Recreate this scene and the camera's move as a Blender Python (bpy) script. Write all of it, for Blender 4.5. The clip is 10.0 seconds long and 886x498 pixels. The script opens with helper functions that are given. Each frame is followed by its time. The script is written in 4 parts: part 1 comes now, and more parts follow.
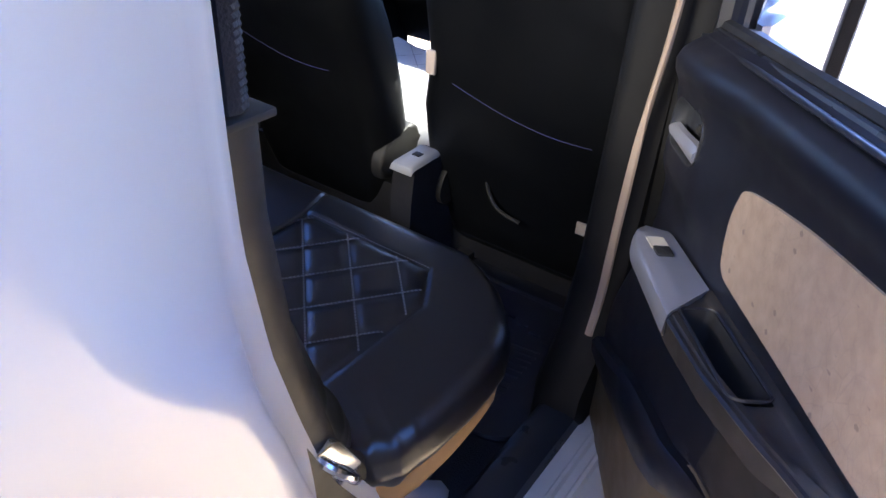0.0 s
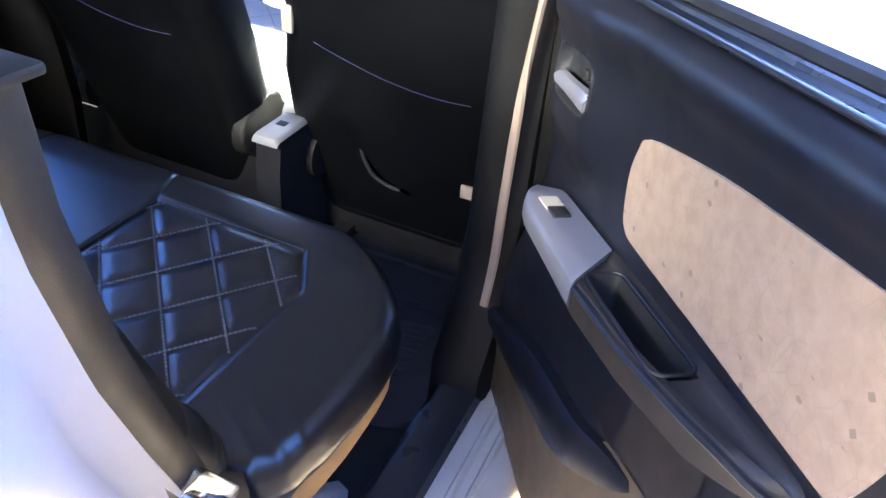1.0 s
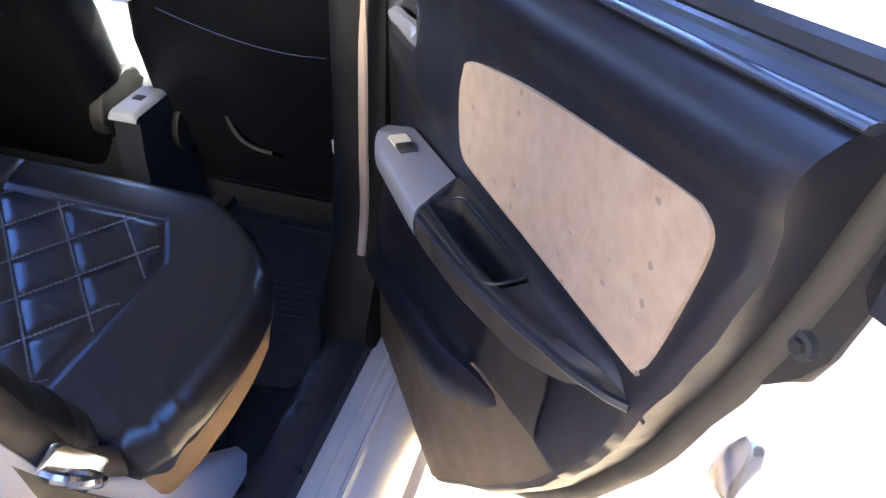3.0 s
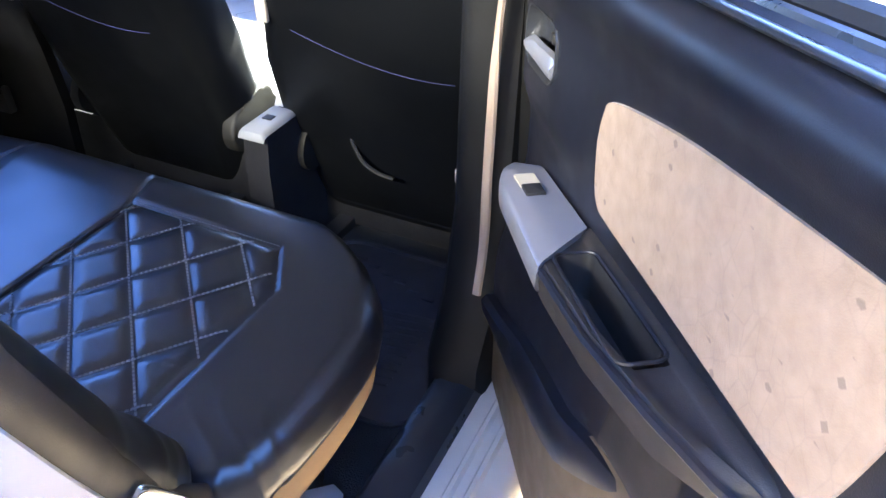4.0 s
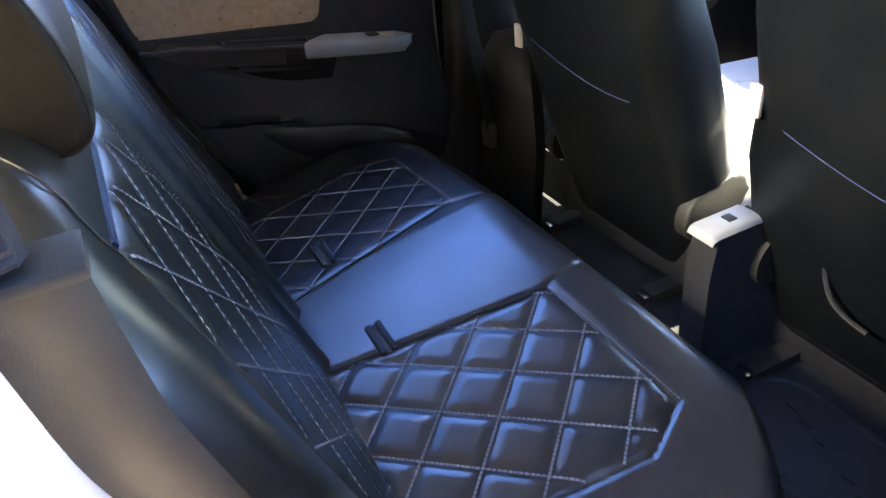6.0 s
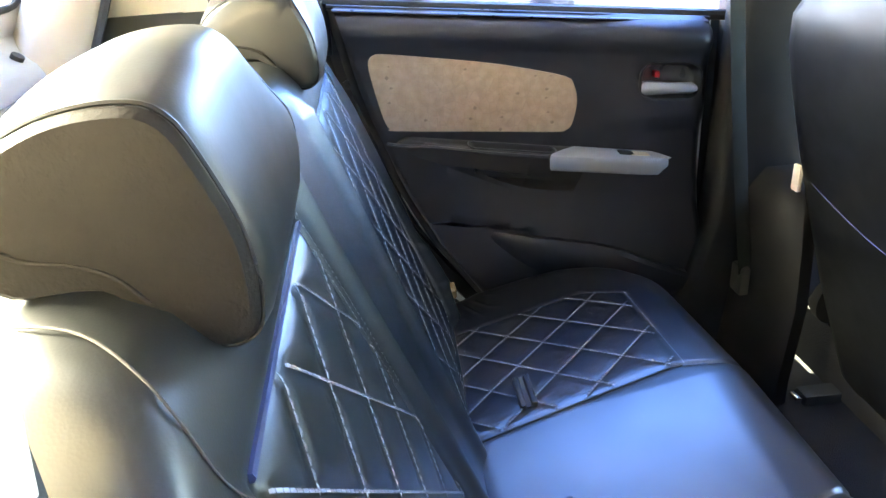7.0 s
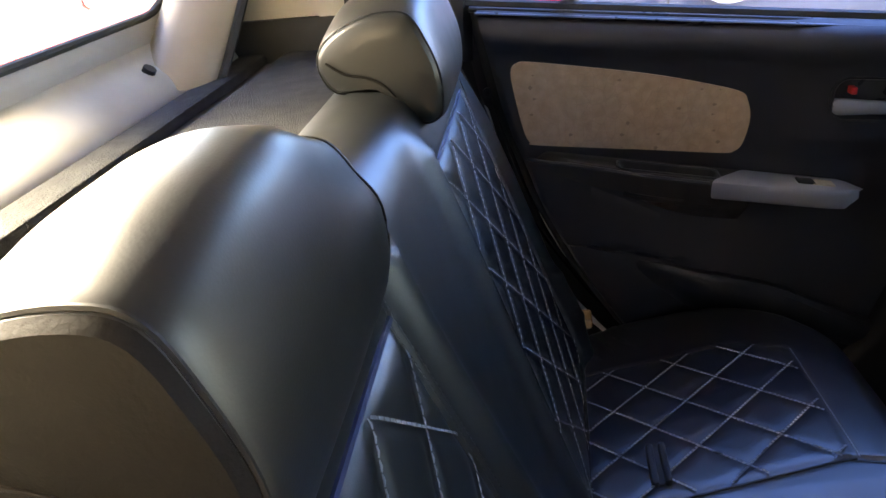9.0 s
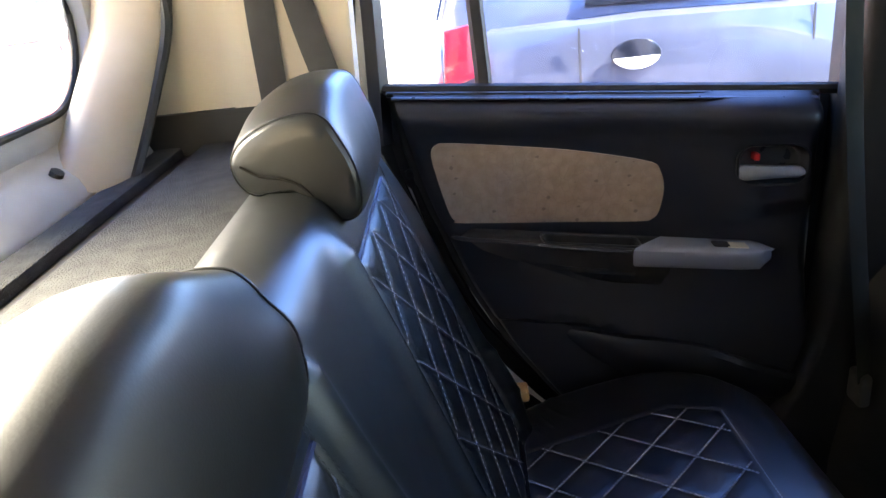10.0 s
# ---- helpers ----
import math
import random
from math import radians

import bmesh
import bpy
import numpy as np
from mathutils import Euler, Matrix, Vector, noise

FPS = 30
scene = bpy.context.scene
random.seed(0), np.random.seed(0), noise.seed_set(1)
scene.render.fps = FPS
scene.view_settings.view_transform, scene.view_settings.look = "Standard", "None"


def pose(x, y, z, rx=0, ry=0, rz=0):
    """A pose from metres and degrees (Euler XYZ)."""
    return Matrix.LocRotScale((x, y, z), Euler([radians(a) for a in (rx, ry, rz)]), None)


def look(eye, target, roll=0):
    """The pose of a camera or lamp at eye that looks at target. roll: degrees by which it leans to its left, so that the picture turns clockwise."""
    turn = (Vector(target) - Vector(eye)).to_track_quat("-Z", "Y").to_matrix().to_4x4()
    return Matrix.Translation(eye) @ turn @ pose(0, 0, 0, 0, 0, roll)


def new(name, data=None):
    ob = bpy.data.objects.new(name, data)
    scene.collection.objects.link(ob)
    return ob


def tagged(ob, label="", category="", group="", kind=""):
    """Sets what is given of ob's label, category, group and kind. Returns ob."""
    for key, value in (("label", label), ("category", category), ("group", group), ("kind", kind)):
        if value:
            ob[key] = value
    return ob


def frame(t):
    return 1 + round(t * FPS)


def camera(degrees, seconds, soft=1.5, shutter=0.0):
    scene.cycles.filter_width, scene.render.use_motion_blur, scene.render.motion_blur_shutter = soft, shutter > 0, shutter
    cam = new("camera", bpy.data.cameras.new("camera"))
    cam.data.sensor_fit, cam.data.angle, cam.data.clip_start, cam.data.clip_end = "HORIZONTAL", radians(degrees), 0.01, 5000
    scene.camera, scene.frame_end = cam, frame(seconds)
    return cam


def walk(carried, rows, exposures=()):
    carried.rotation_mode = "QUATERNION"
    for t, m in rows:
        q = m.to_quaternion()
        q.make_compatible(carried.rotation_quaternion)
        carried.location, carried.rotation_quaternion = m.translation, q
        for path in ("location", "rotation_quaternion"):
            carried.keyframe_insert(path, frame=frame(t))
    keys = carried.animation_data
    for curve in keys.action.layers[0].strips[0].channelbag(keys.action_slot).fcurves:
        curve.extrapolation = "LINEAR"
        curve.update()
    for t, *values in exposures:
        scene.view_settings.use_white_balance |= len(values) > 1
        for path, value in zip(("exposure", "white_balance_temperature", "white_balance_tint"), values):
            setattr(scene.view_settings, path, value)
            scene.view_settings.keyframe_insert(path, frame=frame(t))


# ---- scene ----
cam = camera(62.3, 10.0, soft=1.5)
PATH = [
    (0, (0.944, -0.362, 1.277), (0.03, 1.034, 0.176), 3.9),
    (0.2, (0.891, -0.319, 1.251), (0.122, 1.16, 0.146), 6.4),
    (0.3, (0.898, -0.299, 1.244), (0.167, 1.19, 0.126), 6.6),
    (0.5, (0.906, -0.284, 1.237), (0.178, 1.173, 0.077), 4.1),
    (0.6, (0.901, -0.276, 1.23), (0.19, 1.185, 0.063), 4.1),
    (1, (0.901, -0.275, 1.225), (0.286, 1.238, 0.069), 5.3),
    (1.5, (0.943, -0.264, 1.228), (0.434, 1.278, 0.061), 3.1),
    (2, (0.959, -0.266, 1.223), (0.519, 1.264, 0.012), 1.7),
    (2.2, (0.976, -0.269, 1.218), (0.605, 1.267, -0.008), 2.6),
    (3.3, (0.985, -0.271, 1.201), (0.571, 1.272, -0.003), 2.4),
    (3.5, (0.995, -0.251, 1.187), (0.534, 1.292, 0.001), 1.2),
    (4, (0.953, -0.201, 1.192), (0.249, 1.251, 0.011), -0.1),
    (4.5, (0.933, -0.124, 1.194), (-0.072, 1.125, -0.002), -1.0),
    (5, (0.927, -0.086, 1.189), (-0.266, 1.004, 0.01), -2.4),
    (5.2, (0.921, -0.077, 1.188), (-0.328, 0.932, -0.005), -2.5),
    (6.3, (0.825, -0.018, 1.229), (-0.822, 0.522, 0.23), -6.7),
    (6.5, (0.808, -0.009, 1.236), (-0.885, 0.458, 0.279), -6.2),
    (7, (0.707, 0.01, 1.235), (-1.099, 0.154, 0.388), -3.8),
    (7.5, (0.661, 0.026, 1.256), (-1.194, -0.157, 0.532), -3.7),
    (8, (0.619, 0.032, 1.275), (-1.229, -0.248, 0.562), -3.6),
    (8.5, (0.592, 0.041, 1.284), (-1.203, -0.332, 0.485), -4.6),
    (9, (0.571, 0.042, 1.275), (-1.198, -0.218, 0.38), -5.5),
    (9.5, (0.569, 0.049, 1.286), (-1.246, -0.146, 0.469), -6.2),
    (10, (0.548, 0.055, 1.303), (-1.299, -0.021, 0.539), -6.5),
]
walk(cam, [(t, look(eye, target, roll)) for t, eye, target, roll in PATH], [(0, 3.55, 6500, 10), (0.5, 4.3, 6700, 8), (1, 4.5, 6500, 6), (2, 4.35, 6500, 6), (3.5, 4.2, 6800, 8), (4, 4.8, 6500, 4), (4.5, 4.95, 6500, 3), (5.2, 4.8, 6800, 3), (6.5, 5.75, 8000, 2), (7, 6.3, 8000, -4), (7.5, 4.9, 7500, 4), (8, 4.1, 7100, 8), (8.5, 3.65, 7400, 9), (9, 4.65, 8500, 6), (9.5, 4.8, 8200, 6), (10, 4.8, 7600, 4)])

# ---- light ----
world = bpy.data.worlds.new("sky")
scene.world = world
world.use_nodes = True
wn = world.node_tree.nodes
sky = wn.new("ShaderNodeTexSky")
sky.sky_type = "NISHITA"
sky.sun_disc = False
sky.ozone_density = 6.0
sky.dust_density = 0.3
sky.sun_elevation = radians(45.5)
sky.sun_rotation = radians(5)
deep = wn.new("ShaderNodeHueSaturation")
deep.inputs["Hue"].default_value = 0.513
deep.inputs["Saturation"].default_value = 1.12
world.node_tree.links.new(sky.outputs[0], deep.inputs["Color"])
world.node_tree.links.new(deep.outputs[0], wn["Background"].inputs[0])
wn["Background"].inputs[1].default_value = 0.15
sun_data = bpy.data.lights.new("sun", "SUN")
sun_data.energy = 4.5
sun_data.angle = radians(0.6)
sun_data.color = (1.0, 0.93, 0.82)
sun = new("sun", sun_data)
sun.matrix_world = look((0.09, 0.97, 1.0), (0, 0, 0))

# added fill lamp behind the rear window, aimed at the headrest and shelf
lamp_data = bpy.data.lights.new("rear_fill", "AREA")
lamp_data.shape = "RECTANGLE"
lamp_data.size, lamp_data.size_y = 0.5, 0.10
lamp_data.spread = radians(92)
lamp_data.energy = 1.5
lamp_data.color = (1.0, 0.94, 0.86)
rear_fill = new("rear_fill", lamp_data)
rear_fill.matrix_world = look((0.10, -0.64, 1.46), (0.38, -0.14, 0.86))

# ---- materials ----


def nodes_of(name):
    m = bpy.data.materials.new(name)
    m.use_nodes = True
    t = m.node_tree
    return m, t, t.nodes["Principled BSDF"]


def mixed(t, a, b, fac):
    mix = t.nodes.new("ShaderNodeMix")
    mix.data_type = "RGBA"
    mix.inputs[6].default_value = (*a, 1)
    mix.inputs[7].default_value = (*b, 1)
    t.links.new(fac, mix.inputs[0])
    return mix.outputs[2]


def coords(t):
    return t.nodes.new("ShaderNodeTexCoord").outputs["Object"]


def noise_of(t, vec, scale, detail=3.0):
    n = t.nodes.new("ShaderNodeTexNoise")
    n.inputs["Scale"].default_value = scale
    n.inputs["Detail"].default_value = detail
    t.links.new(vec, n.inputs["Vector"])
    return n.outputs["Fac"]


def ramp(t, fac, lo, hi, a=0.0, b=1.0):
    r = t.nodes.new("ShaderNodeMapRange")
    for k, v in zip((1, 2, 3, 4), (lo, hi, a, b)):
        r.inputs[k].default_value = v
    t.links.new(fac, r.inputs[0])
    return r.outputs[0]


def bump(t, p, height, strength, distance):
    b = t.nodes.new("ShaderNodeBump")
    b.inputs["Strength"].default_value = strength
    b.inputs["Distance"].default_value = distance
    t.links.new(height, b.inputs["Height"])
    t.links.new(b.outputs[0], p.inputs["Normal"])


def surface(name, a, b, rough=(0.4, 0.55), metal=0.0, grain=600.0, relief=0.15, depth=0.0006, stain=9.0, spec=0.5, coat=0.0):
    """Two tones in broad stains, a fine grain as relief, roughness that varies with the stains."""
    m, t, p = nodes_of(name)
    v = coords(t)
    s = noise_of(t, v, stain, 4)
    t.links.new(mixed(t, a, b, ramp(t, s, 0.35, 0.7)), p.inputs["Base Color"])
    t.links.new(ramp(t, noise_of(t, v, stain * 3.1, 3), 0.3, 0.7, *rough), p.inputs["Roughness"])
    p.inputs["Metallic"].default_value = metal
    p.inputs["Specular IOR Level"].default_value = spec
    p.inputs["Coat Weight"].default_value = coat
    if relief:
        bump(t, p, noise_of(t, v, grain, 2), relief, depth)
    return m


def leather(name, a, b, rough=(0.3, 0.42), spec=0.5, ior=1.5):
    """Leatherette: small pebbles by cells, soft creases by a broader noise."""
    m, t, p = nodes_of(name)
    v = coords(t)
    s = noise_of(t, v, 7, 4)
    t.links.new(mixed(t, a, b, ramp(t, s, 0.35, 0.7)), p.inputs["Base Color"])
    t.links.new(ramp(t, noise_of(t, v, 16, 4), 0.3, 0.7, *rough), p.inputs["Roughness"])
    p.inputs["Specular IOR Level"].default_value = spec
    p.inputs["IOR"].default_value = ior
    c = t.nodes.new("ShaderNodeTexVoronoi")
    c.inputs["Scale"].default_value = 620
    t.links.new(v, c.inputs["Vector"])
    b1 = t.nodes.new("ShaderNodeBump")
    b1.inputs["Strength"].default_value = 0.07
    b1.inputs["Distance"].default_value = 0.0005
    t.links.new(c.outputs["Distance"], b1.inputs["Height"])
    b2 = t.nodes.new("ShaderNodeBump")
    b2.inputs["Strength"].default_value = 0.025
    b2.inputs["Distance"].default_value = 0.004
    t.links.new(noise_of(t, v, 26, 3), b2.inputs["Height"])
    t.links.new(b1.outputs[0], b2.inputs["Normal"])
    t.links.new(b2.outputs[0], p.inputs["Normal"])
    return m


def insert_fabric(name):
    """Woven beige cloth with a net of darker threads and small dark lozenges."""
    m, t, p = nodes_of(name)
    v = coords(t)
    mp = t.nodes.new("ShaderNodeMapping")
    mp.inputs["Scale"].default_value = (64, 64, 40)
    t.links.new(v, mp.inputs["Vector"])
    net = t.nodes.new("ShaderNodeTexVoronoi")
    net.feature = "DISTANCE_TO_EDGE"
    net.inputs["Scale"].default_value = 1.0
    t.links.new(mp.outputs[0], net.inputs["Vector"])
    line = ramp(t, net.outputs["Distance"], 0.01, 0.05, 0.17, 0.0)
    patch = ramp(t, noise_of(t, v, 9, 2), 0.36, 0.56, 0.10, 0.9)
    mul = t.nodes.new("ShaderNodeMath")
    mul.operation = "MULTIPLY"
    t.links.new(line, mul.inputs[0])
    t.links.new(patch, mul.inputs[1])
    mp2 = t.nodes.new("ShaderNodeMapping")
    mp2.inputs["Scale"].default_value = (36, 36, 44)
    mp2.inputs["Rotation"].default_value = (0, 0, 0.4)
    t.links.new(v, mp2.inputs["Vector"])
    loz = t.nodes.new("ShaderNodeTexVoronoi")
    loz.distance = "MANHATTAN"
    loz.inputs["Scale"].default_value = 1.0
    loz.inputs["Randomness"].default_value = 0.55
    t.links.new(mp2.outputs[0], loz.inputs["Vector"])
    mark = ramp(t, loz.outputs["Distance"], 0.15, 0.22, 0.68, 0.0)
    mx = t.nodes.new("ShaderNodeMath")
    mx.operation = "MAXIMUM"
    t.links.new(mul.outputs[0], mx.inputs[0])
    t.links.new(mark, mx.inputs[1])
    base = mixed(t, (0.275, 0.195, 0.132), (0.345, 0.25, 0.174), ramp(t, noise_of(t, v, 60, 3), 0.3, 0.7))
    mix = t.nodes.new("ShaderNodeMix")
    mix.data_type = "RGBA"
    mix.inputs[7].default_value = (0.13, 0.095, 0.072, 1)
    t.links.new(base, mix.inputs[6])
    t.links.new(mx.outputs[0], mix.inputs[0])
    t.links.new(mix.outputs[2], p.inputs["Base Color"])
    p.inputs["Roughness"].default_value = 0.9
    p.inputs["Sheen Weight"].default_value = 0.2
    bump(t, p, noise_of(t, v, 900, 2), 0.3, 0.0008)
    return m


def clear_glass(name, tint=(0.86, 0.9, 0.93), haze=0.0):
    m = bpy.data.materials.new(name)
    m.use_nodes = True
    t = m.node_tree
    t.nodes.clear()
    out = t.nodes.new("ShaderNodeOutputMaterial")
    tr = t.nodes.new("ShaderNodeBsdfTransparent")
    tr.inputs[0].default_value = (*tint, 1)
    gl = t.nodes.new("ShaderNodeBsdfGlossy")
    gl.inputs["Roughness"].default_value = 0.02
    lw = t.nodes.new("ShaderNodeLayerWeight")
    lw.inputs[0].default_value = 0.5
    pw = t.nodes.new("ShaderNodeMath")
    pw.operation = "POWER"
    pw.inputs[1].default_value = 5.0
    t.links.new(lw.outputs["Facing"], pw.inputs[0])
    fr = t.nodes.new("ShaderNodeMath")
    fr.operation = "MULTIPLY_ADD"
    fr.inputs[1].default_value = 0.9
    fr.inputs[2].default_value = 0.04
    t.links.new(pw.outputs[0], fr.inputs[0])
    mx = t.nodes.new("ShaderNodeMixShader")
    t.links.new(fr.outputs[0], mx.inputs[0])
    t.links.new(tr.outputs[0], mx.inputs[1])
    t.links.new(gl.outputs[0], mx.inputs[2])
    last = mx.outputs[0]
    # translucent white film of uneven strength mixed into the glass
    if haze:
        film = t.nodes.new("ShaderNodeBsdfTranslucent")
        film.inputs[0].default_value = (0.8, 0.78, 0.74, 1)
        add = t.nodes.new("ShaderNodeMixShader")
        t.links.new(ramp(t, noise_of(t, coords(t), 6, 4), 0.3, 0.7, 0.6 * haze, 1.3 * haze), add.inputs[0])
        t.links.new(last, add.inputs[1])
        t.links.new(film.outputs[0], add.inputs[2])
        last = add.outputs[0]
    t.links.new(last, out.inputs[0])
    return m


M_LEATHER = leather("black_leatherette", (0.006, 0.0065, 0.009), (0.009, 0.0095, 0.013), (0.29, 0.34), 0.88, 1.5)
M_LEATHER_GREY = leather("charcoal_leatherette", (0.0070, 0.0080, 0.0078), (0.0110, 0.0122, 0.0118), (0.32, 0.40), 0.65, 1.5)
M_SEATBACK = leather("seat_back_leatherette", (0.004, 0.0048, 0.006), (0.007, 0.0078, 0.009), (0.36, 0.50), 0.30)
M_PIPING = surface("blue_piping", (0.02, 0.03, 0.09), (0.03, 0.04, 0.11), (0.3, 0.4))
M_THREAD = surface("grey_thread", (0.20, 0.20, 0.21), (0.28, 0.28, 0.285), (0.7, 0.8), relief=0)
M_BLUETHREAD = surface("blue_thread", (0.035, 0.04, 0.12), (0.05, 0.055, 0.15), (0.7, 0.8), relief=0)
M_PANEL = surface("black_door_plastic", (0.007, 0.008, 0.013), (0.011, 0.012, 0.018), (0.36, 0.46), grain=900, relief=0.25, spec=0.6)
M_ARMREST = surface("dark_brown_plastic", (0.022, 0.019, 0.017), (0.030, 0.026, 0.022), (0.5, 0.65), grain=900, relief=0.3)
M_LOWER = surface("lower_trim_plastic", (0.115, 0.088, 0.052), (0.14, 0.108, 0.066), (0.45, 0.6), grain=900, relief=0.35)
M_SILVER = surface("silver_paint", (0.33, 0.34, 0.38), (0.37, 0.38, 0.42), (0.32, 0.42), metal=0.55, relief=0.05)
M_CHROME = surface("chrome", (0.72, 0.72, 0.74), (0.8, 0.8, 0.82), (0.12, 0.22), metal=1.0, relief=0)
# matt brown grain, darkened to hold the shade on the headrest ends
M_HEADEND = surface("matt_brown_shade_leatherette", (0.0055, 0.0046, 0.0040), (0.0092, 0.0078, 0.0066), (0.62, 0.78), grain=420, relief=0.7, spec=0.18)
M_PILLAR = surface("black_pillar_plastic", (0.006, 0.006, 0.0058), (0.010, 0.0098, 0.0095), (0.5, 0.62), grain=700, relief=0.3, spec=0.25)
M_RUBBER = surface("black_rubber", (0.012, 0.012, 0.012), (0.022, 0.021, 0.02), (0.55, 0.7), grain=300)
M_SEAL = surface("navy_cloth_seal", (0.006, 0.007, 0.012), (0.012, 0.014, 0.024), (0.7, 0.85), grain=300, relief=0.6, depth=0.002)
M_GREYTRIM = surface("grey_jamb_trim", (0.022, 0.020, 0.018), (0.032, 0.029, 0.026), (0.5, 0.65), grain=700, relief=0.3)
M_WHITE = surface("white_paint", (0.76, 0.75, 0.74), (0.78, 0.77, 0.76), (0.28, 0.34), relief=0, coat=0.4, stain=3)
M_JAMB = surface("jamb_paint", (0.60, 0.56, 0.50), (0.68, 0.64, 0.58), (0.4, 0.5), relief=0.05, coat=0.3)
M_TANSTRIP = surface("beige_weatherstrip", (0.36, 0.27, 0.20), (0.44, 0.34, 0.25), (0.7, 0.85), grain=400)
M_TAN = surface("tan_seat_cloth", (0.34, 0.20, 0.085), (0.42, 0.255, 0.115), (0.8, 0.95), grain=1100, relief=0.4)
M_PALESEAT = leather("pale_seat_cover", (0.55, 0.55, 0.56), (0.62, 0.62, 0.63), (0.4, 0.5))
M_CREAM = surface("cream_trim", (0.56, 0.49, 0.36), (0.62, 0.55, 0.42), (0.45, 0.6), grain=700, relief=0.15)
M_BEIGE = surface("beige_pillar_plastic", (0.27, 0.22, 0.15), (0.32, 0.265, 0.185), (0.45, 0.6), grain=700, relief=0.15)
M_DARKTRIM = surface("dark_grey_trim", (0.022, 0.021, 0.018), (0.032, 0.030, 0.026), (0.5, 0.65), grain=700, relief=0.3)
M_SHELF = surface("grey_carpet", (0.019, 0.019, 0.018), (0.038, 0.038, 0.035), (0.9, 1.0), grain=420, relief=0.9, depth=0.003, stain=40)
M_TAILTRIM = surface("grey_tailgate_trim", (0.30, 0.29, 0.262), (0.36, 0.348, 0.315), (0.4, 0.55), grain=700, relief=0.2)
# grey cloth with blue light put into its colour for the seat reflections
M_HEADLINER = surface("blue_tinted_headliner", (0.36, 0.40, 0.50), (0.42, 0.46, 0.56), (0.9, 1.0), grain=900, relief=0.3)
M_CARPET = surface("floor_carpet", (0.012, 0.012, 0.014), (0.024, 0.024, 0.027), (0.9, 1.0), grain=500, relief=0.8, depth=0.003)
M_MAT = surface("rubber_mat", (0.016, 0.017, 0.024), (0.028, 0.029, 0.038), (0.45, 0.6), grain=500, relief=0.4)
M_GLOSSTRIM = surface("scuff_plastic", (0.02, 0.022, 0.026), (0.03, 0.032, 0.037), (0.25, 0.38), grain=500, relief=0.15)
M_TAG = surface("cream_tag", (0.55, 0.46, 0.38), (0.62, 0.52, 0.44), (0.8, 0.9), relief=0.2)
M_CONSOLE = surface("grey_console_plastic", (0.33, 0.34, 0.35), (0.4, 0.41, 0.42), (0.3, 0.42), relief=0.05)
M_BELT = surface("seat_belt_web", (0.035, 0.034, 0.032), (0.05, 0.048, 0.045), (0.6, 0.75), grain=1200, relief=0.4)
M_WEB = surface("black_belt_web", (0.012, 0.013, 0.011), (0.02, 0.021, 0.018), (0.85, 0.95), grain=1200, relief=0.4, spec=0.12)
M_RED = surface("red_plastic", (0.5, 0.02, 0.02), (0.6, 0.03, 0.03), (0.3, 0.4), relief=0)
M_CREAMSW = surface("cream_switch_base", (0.62, 0.55, 0.40), (0.68, 0.6, 0.46), (0.5, 0.6), relief=0)
M_FABRIC = insert_fabric("patterned_beige_cloth")
M_GLASS = clear_glass("hazy_window_glass", haze=0.09)
M_SIDEGLASS = clear_glass("tinted_door_glass", (0.68, 0.73, 0.90))
# tint added to the windscreen to cut the sky light through it
M_TINTED = clear_glass("dimming_windscreen_glass", (0.42, 0.45, 0.46))
M_GROUND = surface("pale_concrete", (0.30, 0.245, 0.175), (0.37, 0.305, 0.225), (0.8, 0.95), grain=90, relief=0.4, depth=0.004, stain=1.3)
M_DOORSEAL = surface("grey_rubber", (0.026, 0.024, 0.020), (0.036, 0.033, 0.027), (0.6, 0.75), grain=300)
# pale tone of the added wall that bounces sunlight, then dark tone of the light blockers
M_BOUNCEWALL = surface("pale_plaster", (0.72, 0.66, 0.60), (0.78, 0.72, 0.66), (0.85, 0.95), grain=60, relief=0.4, depth=0.004, stain=0.8)
M_BLOCKWALL = surface("blocker_plaster", (0.060, 0.054, 0.048), (0.10, 0.09, 0.08), (0.85, 0.95), grain=60, relief=0.5, depth=0.004, stain=1.1)
M_CARGLASS = surface("dark_car_glass", (0.012, 0.014, 0.018), (0.02, 0.022, 0.028), (0.04, 0.08), relief=0)
# pale base colour stands in for bright sky reflected in the glass
M_SKYGLASS = surface("painted_sky_glass", (0.55, 0.55, 0.55), (0.6, 0.6, 0.6), (0.05, 0.1), relief=0)
M_CARSILVER = surface("silver_car_paint", (0.06, 0.068, 0.095), (0.072, 0.08, 0.108), (0.28, 0.36), metal=0.4, relief=0, coat=0.6)
M_CARWHITE = surface("white_car_paint", (0.7, 0.7, 0.7), (0.76, 0.76, 0.76), (0.25, 0.35), relief=0, coat=0.6)
M_CARRED = surface("red_car_paint", (0.33, 0.012, 0.012), (0.38, 0.016, 0.016), (0.3, 0.4), relief=0, coat=0.6)
M_LAMPRED = surface("red_lamp_lens", (0.22, 0.006, 0.02), (0.32, 0.012, 0.035), (0.1, 0.2), relief=0, coat=0.5)
M_LAMPCLEAR = surface("clear_lamp_lens", (0.7, 0.72, 0.75), (0.8, 0.82, 0.85), (0.08, 0.15), metal=0.5, relief=0)

# ---- mesh helpers ----


def thing(name, at, label, category, group="", kind=""):
    e = new(name)
    e.empty_display_size = 0.05
    e.location = at
    return tagged(e, label, category, group, kind)


